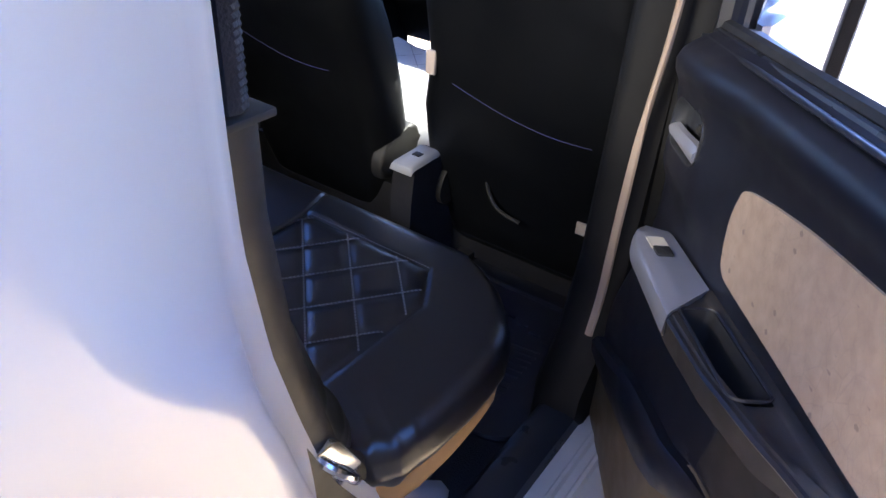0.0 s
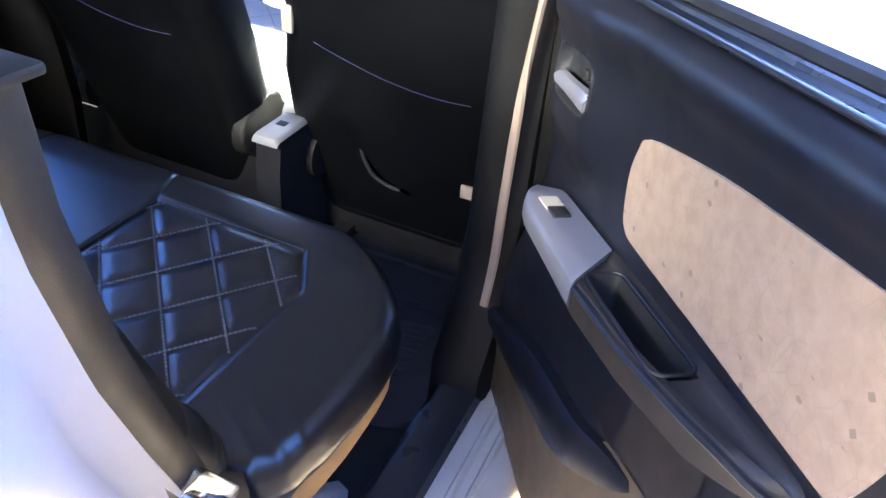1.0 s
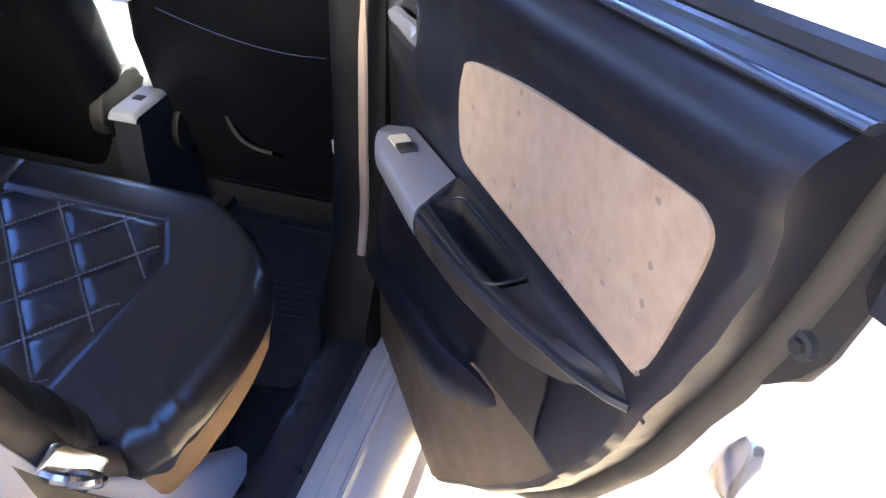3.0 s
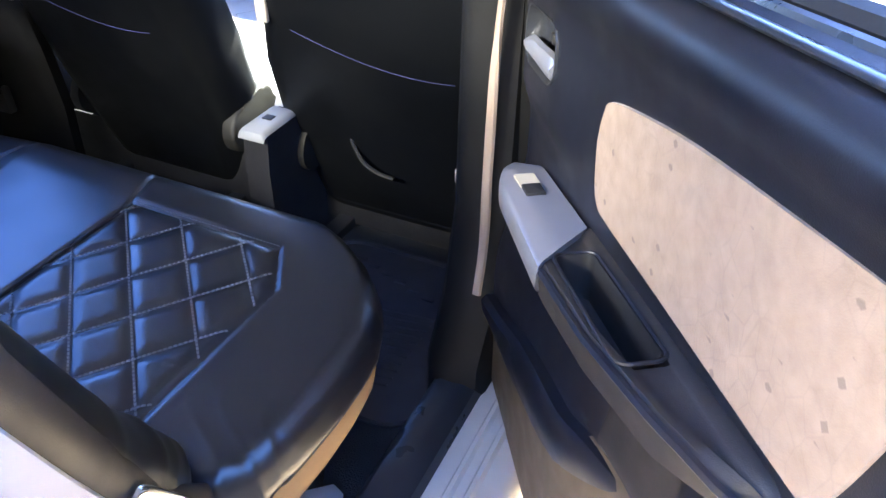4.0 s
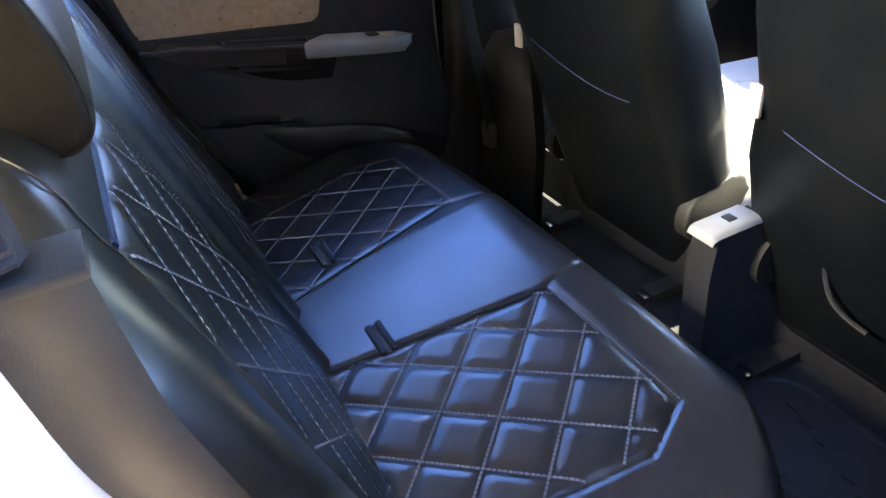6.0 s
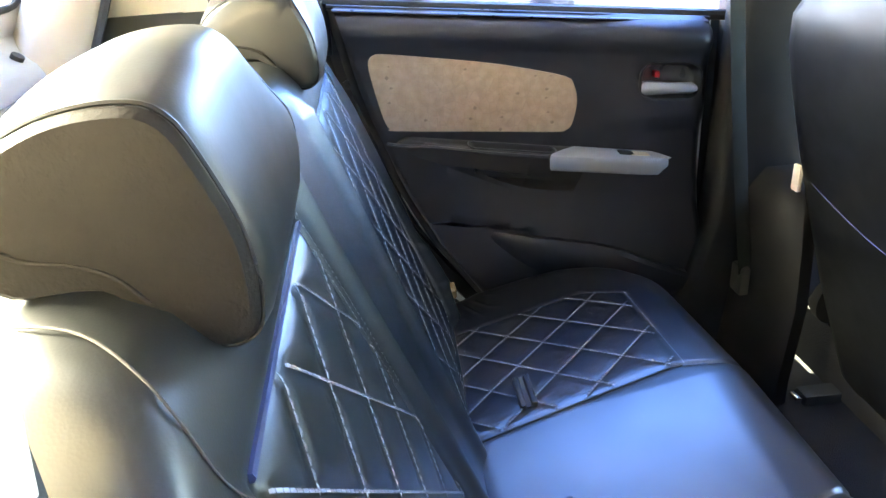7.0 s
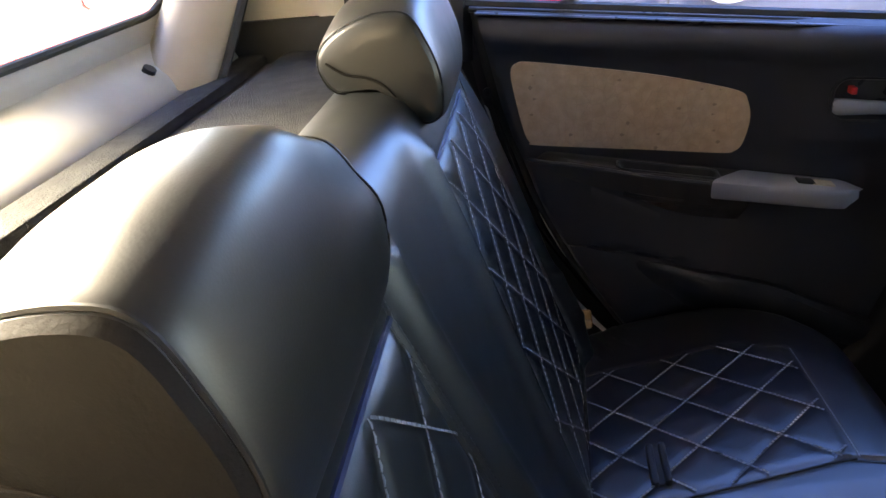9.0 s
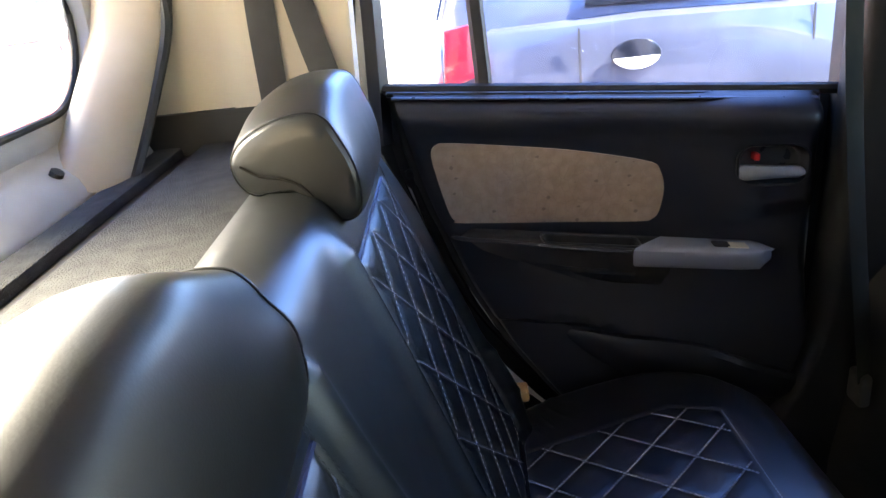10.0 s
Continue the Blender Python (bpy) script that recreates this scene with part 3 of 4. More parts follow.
# ---- doors ----
SILL0, SILLK = 1.020, 0.101
PANEL_FRONT = [(0.22, 0.02), (0.27, -0.03), (0.34, -0.055), (0.48, -0.05), (0.67, -0.025), (1.2, -0.025)]
PANEL_REAR = [(0.22, 0.12), (0.31, 0.27), (0.48, 0.42), (0.60, 0.505), (0.71, 0.563), (0.75, 0.580), (0.81, 0.601), (0.85, 0.618), (0.90, 0.634), (0.954, 0.647), (1.0, 0.656), (1.05, 0.668), (1.09, 0.685), (1.2, 0.70)]
FABRIC = [(0.236, 0.915), (0.25, 0.932), (0.32, 0.952), (0.40, 0.970), (0.50, 0.987), (0.585, 1.0), (0.606, 0.999), (0.616, 0.985), (0.611, 0.945), (0.598, 0.885), (0.588, 0.863), (0.572, 0.857), (0.40, 0.841), (0.275, 0.829), (0.25, 0.831), (0.238, 0.845), (0.230, 0.885)]


CREASE = 0.589
POCKET = [(-0.03, 0.49), (0.08, 0.536), (0.16, 0.572), (0.25, 0.597), (0.34, 0.614), (0.36, 0.66)]


def panel_depth(u, z):
    """How far the inner face stands in from the outer skin."""
    below = SILL0 + SILLK * u - z
    m = lerp([(0.0, 0.070), (0.008, 0.088), (0.02, 0.106), (0.034, 0.114), (0.05, 0.112), (0.066, 0.104), (0.09, 0.100)], below) if below < 0.09 else 0.10
    m += 0.030 * smooth(0.76 - z, 0.0, 0.20) * smooth(0.62 - u, 0.0, 0.35)
    m -= 0.010 * smooth(CREASE + 0.145 * u - z, 0.0, 0.006) * smooth(u, 0.30, 0.36)
    m -= 0.05 * smooth(0.36 - z, 0.0, 0.14)
    cup = (abs((u - 0.052) / 0.060) ** 3.2 + abs((z - 0.909 - 0.08 * (u - 0.05)) / 0.034) ** 3.2) ** 0.3125
    m += 0.012 * (1 - smooth(u, 0.10, 0.20)) * smooth(z, 0.80, 0.85)
    m -= 0.030 * (1 - smooth(cup, 0.82, 1.0))
    edge = min(u - lerp(PANEL_FRONT, z), lerp(PANEL_REAR, z) - u)
    m -= 0.016 * (1 - smooth(edge, 0.0, 0.016)) ** 2
    return m


def arm_top(u):
    return 0.770 + 0.155 * (u - 0.1)


def arm_out(u):
    return lerp([(0.03, 0.128), (0.06, 0.150), (0.12, 0.160), (0.30, 0.166), (0.40, 0.161), (0.50, 0.145), (0.55, 0.130), (0.58, 0.116), (0.60, 0.103)], u)


def car_door(name, place, label, hand_red, front=-0.045, lower=None):
    """A rear door; place(u, m, z) lays it out: u back from the hinge, m in from the outer skin."""
    door = thing(name, place(0.3, 0.05, 0.4), label, "car door", "doors of the car")
    # painted shell
    shell = [(z, lerp(PANEL_FRONT, z) - 0.02, lerp(PANEL_REAR, z) + 0.03 + 0.02 * smooth(z, 0.8, 1.0)) for z in [0.235 + 0.0555 * k for k in range(15)]]
    rows = [[place(u, m, z) for u, m in ((a, 0.012), (a, 0.05), (a + 0.01, 0.058), (b - 0.03, 0.058), (b - 0.012, 0.050), (b - 0.006, 0.032), (b + 0.018, 0.026), (b + 0.026, 0.016), (b + 0.018, 0.006), (b - 0.1, 0.0), (a + 0.1, 0.0))] for z, a, b in shell]
    part("shell", loft(rows), M_WHITE, door, "white painted door shell")
    # moulded inner panel
    rows, rim_line = [], []
    for k in range(111):
        v = k / 110
        row = []
        for j in range(91):
            a = j / 90
            zz = 0.225 + v * (SILL0 + 0.03 - 0.225)
            u = lerp(PANEL_FRONT, zz) * (1 - a) + lerp(PANEL_REAR, zz) * a
            z = 0.225 + v * (SILL0 + SILLK * u - 0.225)
            row.append((u, panel_depth(u, z), z))
        rim_line.append((row[-1][0], row[-1][2]))
        row = [(row[0][0], 0.055, row[0][2]), *row, (row[-1][0] + 0.002, 0.050, row[-1][2])]
        rows.append([place(*q) for q in row])
    panel = part("panel", grid(rows)[0], M_PANEL, door, "black grained plastic door panel")
    # lower trim, following the panel up to the pocket and its crease
    rows = []
    for k in range(25):
        v = k / 24
        row = []
        for j in range(33):
            a = j / 32
            zz = 0.232 + v * 0.43
            u = (lerp(PANEL_FRONT, zz) + 0.022) * (1 - a) + (lerp(PANEL_REAR, zz) - 0.020) * a
            z = min(zz, CREASE + 0.145 * u - 0.008, lerp(POCKET, u))
            row.append(place(u, panel_depth(u, z) + 0.0035, z))
        rows.append(row)
    # a given lower material draws the same trim black, as shade in its colour
    part("lower_trim", grid(rows)[0], lower or M_LOWER, door, "lower door trim painted black for the shade there" if lower else "brownish grey plastic lower door trim")
    # strip between the crease and the armrest; brown stands in for ground light
    rows = []
    for k in range(13):
        row = []
        for j in range(25):
            u = 0.365 + (lerp(PANEL_REAR, 0.60) - 0.385) * j / 24
            z = CREASE + 0.145 * u + 0.004 + min(0.075 + 0.32 * (u - 0.365), 0.128) * k / 12
            row.append(place(u, panel_depth(u, z) + 0.0030 * smooth(k, -0.5, 1.5) * smooth(12.5 - k, 0.0, 2.0), z))
        rows.append(row)
    part("side_trim", grid(rows)[0], lower or M_ARMREST, door, "strip under the armrest with its light or shade painted in")
    # map pocket
    up = spline([(-0.03, 0.498, 0), (0.08, 0.545, 0), (0.16, 0.582, 0), (0.25, 0.606, 0), (0.34, 0.622, 0), (0.44, 0.634, 0)], 5)
    lo = spline([(-0.03, 0.45, 0), (0.08, 0.475, 0), (0.16, 0.495, 0), (0.25, 0.515, 0), (0.34, 0.555, 0), (0.44, 0.628, 0)], 5)
    rings = []
    for i, (p, q) in enumerate(zip(up, lo)):
        f = i / (len(up) - 1)
        w = 0.020 * (1 - smooth(f, 0.80, 1.0)) + 0.003
        b = panel_depth(p.x, p.y) - 0.004
        mid = (p + q) / 2
        rings.append([place(u, m, z) for u, m, z in ((p.x, b, p.y + 0.004), (p.x, b + w * 0.7, p.y + 0.003), (p.x, b + w, p.y - 0.006), (mid.x, b + w * 0.93, mid.y), (q.x, b + w * 0.5, q.y), (q.x, b, q.y - 0.01))])
    part("map_pocket", loft(rings), M_PANEL, door, "dark curved lip of the map pocket")
    # armrest with a trough for a grip
    rings = []
    for i in range(60):
        u = 0.235 + 0.366 * i / 59
        t, o = arm_top(u), arm_out(u)
        d = 0.050 * smooth(u, 0.276, 0.290) * smooth(0.446 - u, 0.0, 0.012) + 0.0006
        n0, n1 = 0.112, o - 0.014
        b = panel_depth(u, t) - 0.006
        low = t - 0.006 - 0.09 * smooth(0.6 - u, 0.0, 0.3)
        fall = 0.010 * smooth(u, 0.50, 0.60)
        t -= 0.026 * smooth(u, 0.555, 0.605)
        th = 0.035 * smooth(0.605 - u, 0.0, 0.12) + 0.001
        k = smooth(0.602 - u, 0.0, 0.06)
        rings.append([place(u, b + (m - b) * (0.06 + 0.94 * k), t + (z - t) * (0.1 + 0.9 * k)) for m, z in ((b, t + 0.004), (n0 - 0.006, t + 0.004), (n0, t + 0.001), (n0 + 0.002, t - d), (max(n0 + 0.004, n1 - 0.002), t - d), (max(n0 + 0.005, n1), t + 0.001), (max(n0 + 0.006, o - 0.006), t + 0.002 - fall), (max(n0 + 0.007, o), t - min(0.006, th) - fall), (max(b + 0.004, o - 0.004), t - 0.006 - th * 0.83 - fall), (b, low - fall))])
    arm = part("armrest", loft(rings), M_ARMREST, door, "dark brown armrest with a grip trough")
    rim = [place(u, m, arm_top(u) + 0.0035) for u, m in rounded(0.278, 0.444, 0.110, 0.151, 0.012, 4)]
    tray = [[place(0.361 + (u - 0.361) * sc, 0.1315 + (m - 0.1315) * sc, arm_top(u) + c) for u, m in rounded(0.281, 0.441, 0.1135, 0.1495, 0.010, 4)] for sc, c in ((1.0, 0.003), (0.97, -0.004), (0.93, -0.044), (0.8, -0.046), (0.02, -0.046))]
    part("trough", grid(tray, True)[0], M_RUBBER, arm, "black grip trough")
    part("trough_rim", tube([*rim, rim[0]], 0.0018, 6), M_PANEL, arm, "black rim of the grip trough")
    edge = [place(u, arm_out(u) - 0.001, arm_top(u) - 0.002 - 0.010 * smooth(u, 0.50, 0.60)) for u in [0.30 + 0.295 * k / 20 for k in range(21)]]
    part("edge_trim", tube(edge, 0.004, 6), M_PANEL, arm)
    # silver switch plate
    rings = []
    for k in range(22):
        f = k / 21
        ring = []
        for m_rel, dz in ((0.0, -0.012), (0.0, 0.006), (0.5, 0.0065), (0.90, 0.0055), (0.975, 0.002), (1.0, -0.006), (1.0, -0.022), (0.95, -0.027), (0.6, -0.027)):
            u0, u1 = 0.045 + 0.02 * (1 - m_rel) + 0.012 * (m_rel > 0.93), 0.236 + 0.062 * m_rel
            u = u0 + (u1 - u0) * f
            o = arm_out(u) + 0.003
            n0 = 0.104
            r = 0.010 * (1 - smooth(f, 0.0, 0.12))
            ring.append(place(u, n0 + (o - n0) * m_rel - r * m_rel, arm_top(u) + dz * (1 - 0.5 * (1 - smooth(f, 0.0, 0.1)))))
        rings.append(ring)
    plate = part("switch_plate", loft(rings), M_SILVER, door, "silver painted window switch plate")
    pl = lambda a, b, c: place(a, b, arm_top(a) + c)
    part("switch_base", slab(rounded(0.096, 0.132, 0.1205, 0.1435, 0.002, 3), 0.004, 0.0080, pl), M_CREAMSW, plate, "cream recess of the window switch")
    part("switch", slab(rounded(0.127, 0.1545, 0.1215, 0.1425, 0.002, 3), 0.006, 0.0100, pl, 0.002), M_RUBBER, plate, "black window switch")
    # inner handle in its cup
    cz = lambda u: 0.909 + 0.08 * (u - 0.05)
    ph = lambda a, b, c: place(a, c + 0.012, cz(a) + b)
    rings = []
    for sc, m in ((1.03, 0.0985), (1.02, 0.1012), (0.97, 0.1012), (0.92, 0.098), (0.87, 0.088), (0.78, 0.082), (0.5, 0.080), (0.05, 0.080)):
        rings.append([ph(0.052 + (a - 0.052) * sc, b * sc, m) for a, b in rounded(-0.008, 0.112, -0.034, 0.034, 0.026, 7)])
    cup = part("handle_cup", grid(rings, True)[0], M_GLOSSTRIM, door, "dark glossy hollow of the door handle")
    lever = [[ph(a, -0.013 + r * y, 0.090 + 0.9 * q) for y, q in ((-1.0, 0.0), (-1.05, 0.010), (-0.6, 0.016), (0.3, 0.017), (0.9, 0.012), (1.0, 0.004))] for a, r in ((0.000, 0.006), (0.008, 0.010), (0.05, 0.0105), (0.088, 0.013), (0.104, 0.013), (0.109, 0.008))]
    part("handle", loft(lever), M_SILVER, door, "silver inner door handle")
    knob = slab(rounded(0.072, 0.082, 0.006, 0.018, 0.002, 3), 0.080, 0.096, ph, 0.002)
    part("lock_knob", knob, M_RED if hand_red else M_RUBBER, cup, "red lock marker" if hand_red else "dark lock knob")
    # patterned insert with its welt
    pf = lambda a, b, c: place(a, c, b)
    part("fabric_insert", slab(closed_spline(FABRIC, 4), 0.095, 0.1035, pf, 0.003, 3), M_FABRIC, door, "beige patterned cloth insert")
    # seal along the rear edge, flap and bolt
    line = [place(u + 0.006, 0.053, z) for u, z in rim_line]
    part("rubber_seal", tube(line, 0.013, 10), M_DOORSEAL, door, "black rubber door seal")
    flap = part("seal_flap", slab([(0.620, 0.865), (0.642, 0.898), (0.654, 0.908), (0.666, 0.920), (0.674, 0.945), (0.682, 0.99), (0.70, 1.06), (0.65, 1.06)], 0.050, 0.0585, pf, 0.003), M_RUBBER, door)
    part("bolt", tube([place(0.658, 0.057, 0.942), place(0.658, 0.063, 0.942)], 0.009, 14), M_GLOSSTRIM, flap)
    part("bolt_head", tube([place(0.658, 0.063, 0.942), place(0.658, 0.066, 0.942)], 0.005, 6), M_RUBBER, flap)
    latch = part("latch", slab(rounded(0.615, 0.645, 0.76, 0.83, 0.01, 3), 0.02, 0.040, pf, 0.004), M_CHROME, door, "metal door latch")
    # window frame, divider and panes
    top = 1.43
    zs = lambda u: SILL0 + SILLK * u
    lean = lambda z: 0.055 - 0.10 * max(0.0, z - 1.05)
    strip = [place(u, 0.062, zs(u) + 0.002) for u in [front + 0.015 + (0.675 - front) * k / 20 for k in range(21)]]
    part("sill_strip", tube(strip, 0.010, 8), M_RUBBER, door, "black sill strip under the glass")
    strip = [place(u, 0.074, zs(u) - 0.004) for u in [-0.03 + 0.71 * k / 20 for k in range(21)]]
    part("sill_lip", tube(strip, 0.005, 8), M_GLOSSTRIM, door)
    strip = [place(u, 0.092, zs(u) - 0.008) for u in [-0.02 + 0.69 * k / 20 for k in range(21)]]
    part("ledge_strip", tube(strip, 0.006, 8, 0.5), M_GLOSSTRIM, door, "smooth black strip along the ledge")
    post = lambda u0, u1: [place(u0 + (u1 - u0) * f, lean(1.0 + (top - 1.0) * f), 1.0 + (top - 1.0) * f) for f in (0, 0.25, 0.5, 0.75, 1)]
    part("front_post", tube(post(front, front - 0.055), 0.022, 8), M_PANEL, door, "black front window post")
    part("rear_post", tube(post(0.702, 0.690), 0.026, 8), M_PANEL, door, "black rear window post")
    part("top_rail", tube([place(front - 0.055, lean(top), top), place(0.3, lean(top), top + 0.02), place(0.690, lean(top), top)], 0.022, 8), M_PANEL, door, "black top rail")
    div = [[place(u + 0.012 * f, lean(1.05 + 0.4 * f) + m, 1.05 + 0.4 * f) for u, m in ((0.505, -0.010), (0.527, -0.010), (0.530, 0.004), (0.524, 0.010), (0.508, 0.010), (0.502, 0.004))] for f in (0, 0.5, 1)]
    part("divider", loft(div), M_PANEL, door, "black window divider bar")
    for u0, u1 in ((front, 0.508), (0.524, 0.695)):
        bm, _ = grid([[place(u0 + (u1 - u0) * a, lean(zs(0.3) - 0.03 + 0.42 * f), zs(0.3) - 0.03 + 0.42 * f) for a in (0, 0.5, 1)] for f in (0, 0.5, 1)])
        part("window_pane", bm, M_SIDEGLASS, door, "bluish tinted door glass")
    return door


HINGE, OPEN = Vector((0.781, 0.629, 0)), radians(33.84)
AWAY = Vector((math.sin(OPEN), -math.cos(OPEN), 0))
INWARD = Vector((-math.cos(OPEN), -math.sin(OPEN), 0))


def open_right(u, m, z):
    return HINGE + AWAY * u + INWARD * m + Vector((0, 0, z))


def shut_left(u, m, z):
    return Vector((-0.74 + m, 0.62 - u, z))


car_door("rear_door", open_right, "open rear door with beige cloth insert and silver switch plate", False)
# black lower trim stands in for the shade on this door
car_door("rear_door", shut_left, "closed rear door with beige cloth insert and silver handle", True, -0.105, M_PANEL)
car_door("front_door", lambda u, m, z: Vector((-0.74 + m, 1.64 - u, z - 0.08)), "closed front door with beige cloth insert in bright light", True)
car_door("front_door", lambda u, m, z: Vector((0.74 - m, 1.50 - u, z - 0.02)), "closed front door beside the front seat", False)

# striker on the jamb
st = thing("striker", (0.60, 0.02, 0.64), "chrome door striker loop on the white jamb", "door striker")
part("plate", slab(rounded(-0.01, 0.05, 0.60, 0.68, 0.01, 3), 0.0, 0.008, lambda a, b, c: Vector((0.565 + c, a + 0.55 * (0.64 - b), b)), 0.003), M_CHROME, st)
part("loop", tube(spline([(0.565, 0.0, 0.672), (0.590, 0.004, 0.665), (0.600, 0.02, 0.645), (0.590, 0.036, 0.622), (0.565, 0.042, 0.615)], 5), 0.006, 8), M_CHROME, st)

# ---- rear seat ----
CUSH_W = [(0.03, 0.45), (0.06, 0.485), (0.085, 0.525), (0.11, 0.558), (0.14, 0.578), (0.19, 0.592), (0.25, 0.60), (0.30, 0.602), (0.34, 0.60), (0.38, 0.585), (0.41, 0.565), (0.44, 0.536), (0.47, 0.49), (0.485, 0.455), (0.495, 0.42), (0.503, 0.37)]


def quilt_mask(x, y):
    """Signed distance into the quilted field of the cushion, x taken without its sign."""
    seam = 0.097 + (y - 0.125) * 0.19
    side = 0.415 + (y - 0.122) * 0.15 if y < 0.35 else 0.449 - (y - 0.35) * 0.58
    return min(x - seam, 0.415 - y, side - x)


def near_line(v, first, step):
    k = (v - first) / step
    return abs(k - round(k)) * step * 0.7071


def puff(d1, d2, field):
    """Padding between two sets of stitched lines."""
    if field <= -0.012:
        return 0.0
    h = 0.0031 * (1 - math.exp(-((d1 / 0.009) ** 2))) * (1 - math.exp(-((d2 / 0.009) ** 2)))
    return h * smooth(field, 0.0, 0.022) - 0.0035 * math.exp(-((field / 0.005) ** 2))


def cushion_top(x, y):
    a = abs(x)
    pad = puff(near_line(a + y, 0.552, 0.104), near_line(a - y, -0.04, 0.1), quilt_mask(a, y))
    z = 0.6135 + 0.1765 * (y - 0.4) + pad
    if x < 0:
        z -= 0.6 * pad + 0.085 * max(0.0, a - 0.11)
    d = min(lerp(CUSH_W, y) - a, (0.505 - y) * 1.0)
    r = 0.036
    if d < r:
        z -= r * (1 - math.sqrt(max(0.0, 1 - (1 - d / r) ** 2)))
    z -= 0.010 * smooth(y, 0.42, 0.52)
    # crease from the quilted field to the front edge
    if y > 0.40:
        z -= 0.003 * math.exp(-(((a - (0.148 - (y - 0.41) * 0.25)) / 0.004) ** 2))
    z += 0.0018 * smooth(a, 0.47, 0.53) * smooth(0.21 - y, 0, 0.08) * (math.sin(40 * a + 95 * y) + 0.5 * math.sin(25 * a + 190 * y))
    z -= 0.006 * smooth(0.12 - y, 0.0, 0.06)
    fold = smooth(a, 0.44, 0.52) * smooth(0.24 - y, 0, 0.10)
    z += 0.0028 * fold * (1 - abs(math.sin(55 * a + 30 * y + 2 * math.sin(40 * y)))) ** 3
    return z


def cushion():
    rows = []
    ny, nx = 128, 330
    for j in range(ny + 1):
        y = 0.03 + 0.473 * j / ny
        w = lerp(CUSH_W, y)
        rows.append([(w * (2 * i / nx - 1), y, cushion_top(w * (2 * i / nx - 1), y)) for i in range(nx + 1)])
    bm, vs = grid(rows)
    loop = [*vs[0], *[r[-1] for r in vs[1:]], *vs[-1][-2::-1], *[r[0] for r in vs[-2:0:-1]]]
    n = len(loop)
    prev = loop
    for drop, inset in ((0.006, -0.003), (0.014, -0.002), (0.024, 0.006)):
        ring = []
        for i, v in enumerate(loop):
            x, y, z = v.co
            wave = 0.006 * math.sin(i * 0.09) + 0.004 * math.sin(i * 0.23 + 1) + 0.004 * math.sin(i * 0.6) * smooth(0.25 - y, 0, 0.1)
            ring.append(bm.verts.new((x * (1 - inset / 0.6), y - inset * smooth(y, 0.3, 0.5), z - drop - wave * (drop > 0.02))))
        for i in range(n):
            bm.faces.new((prev[i], prev[(i + 1) % n], ring[(i + 1) % n], ring[i]))
        prev = ring
    return bm


seat = thing("rear_seat", (0, 0.25, 0.29), "black leatherette rear bench seat with diamond quilting", "car seat")
part("cushion", cushion(), M_LEATHER, seat, "black quilted leatherette seat cushion")


def outline(scale, z0):
    pts = [(lerp(CUSH_W, y) * scale, y * scale, z0) for y in [0.03 + 0.47 * k / 24 for k in range(25)]]
    return [*pts, *[(-x, y, z) for x, y, z in pts[::-1]]]


base_rows = []
for drop, sc in ((0.025, 0.955), (0.05, 0.985), (0.08, 0.988), (0.10, 0.975), (0.115, 0.93)):
    base_rows.append([(x, y, 0.6135 + 0.1765 * (y - 0.4) - drop - 0.02) for x, y, z in outline(sc, 0)])
part("seat_base", loft(base_rows), M_TAN, seat, "tan cloth seat base under the cover")
part("seat_box", loft([[(x, y, z) for x, y, _ in outline(s, 0)] for z, s in ((0.285, 0.86), (0.44, 0.90), (0.50, 0.93))]), M_CARPET, seat, "black seat box")


def on_cushion(x, y, lift=0.0006):
    return (x, y, cushion_top(x, y) + lift)


def quilt_lines(inside, families, span, n=160):
    """Runs of points along each stitched line where it lies inside its field."""
    out = []
    for first, step, sign in families:
        for k in range(-14, 15):
            c = first + k * step
            run = []
            for i in range(n + 1):
                x = span[0] + (span[1] - span[0]) * i / n
                y = c - x if sign > 0 else x - c
                if inside(x, y):
                    run.append((x, y))
            if len(run) > 2:
                out.append(run)
    return out


runs = quilt_lines(lambda x, y: quilt_mask(x, y) > 0.002, ((0.552, 0.104, 1), (-0.04, 0.1, -1)), (0.09, 0.46))
for s in (1, -1):
    bm = bmesh.new()
    for run in runs:
        dashes(bm, [on_cushion(s * x, y, 0.0026) for x, y in run], 0.0052, 0.0009, 0.0029, 0.0010, (0, -0.17, 0.98))
    front = [on_cushion(s * (0.15 + 0.26 * k / 40), 0.4185, 0.001) for k in range(41)]
    dashes(bm, front, 0.0046, 0.0012, 0.0016, 0.0006, (0, -0.17, 0.98))
    part("cushion_stitching", bm, M_THREAD, seat, "pale grey stitching")
    line = [on_cushion(s * (0.094 + (y - 0.125) * 0.19), y, 0.0005) for y in [0.10 + 0.315 * k / 40 for k in range(41)]]
    part("seam", tube(line, 0.0022, 6), M_RUBBER, seat, "dark seam beside the middle seat")
    # buckle opening by the seam
    x0, x1 = (0.048, 0.118) if s > 0 else (0.135, 0.205)
    pl = lambda a, b, c, s=s: Vector((s * a, b, cushion_top(a, b) + c))
    slot = part("buckle_slot", slab(rounded(x0, x1, 0.183, 0.190, 0.003, 3), -0.002, 0.0008, pl), M_BELT, seat, "dark gap of the buckle opening")
    for y0, y1 in ((0.174, 0.183), (0.190, 0.199)):
        part("slot_edge", slab(rounded(x0, x1, y0, y1, 0.004, 4), -0.003, 0.0055, pl, 0.002), M_RUBBER, slot, "black edge of the buckle opening")

BACK_W = [(0.53, 0.52), (0.62, 0.55), (0.72, 0.565), (0.85, 0.57), (0.98, 0.56), (1.03, 0.55), (1.06, 0.53), (1.085, 0.50)]


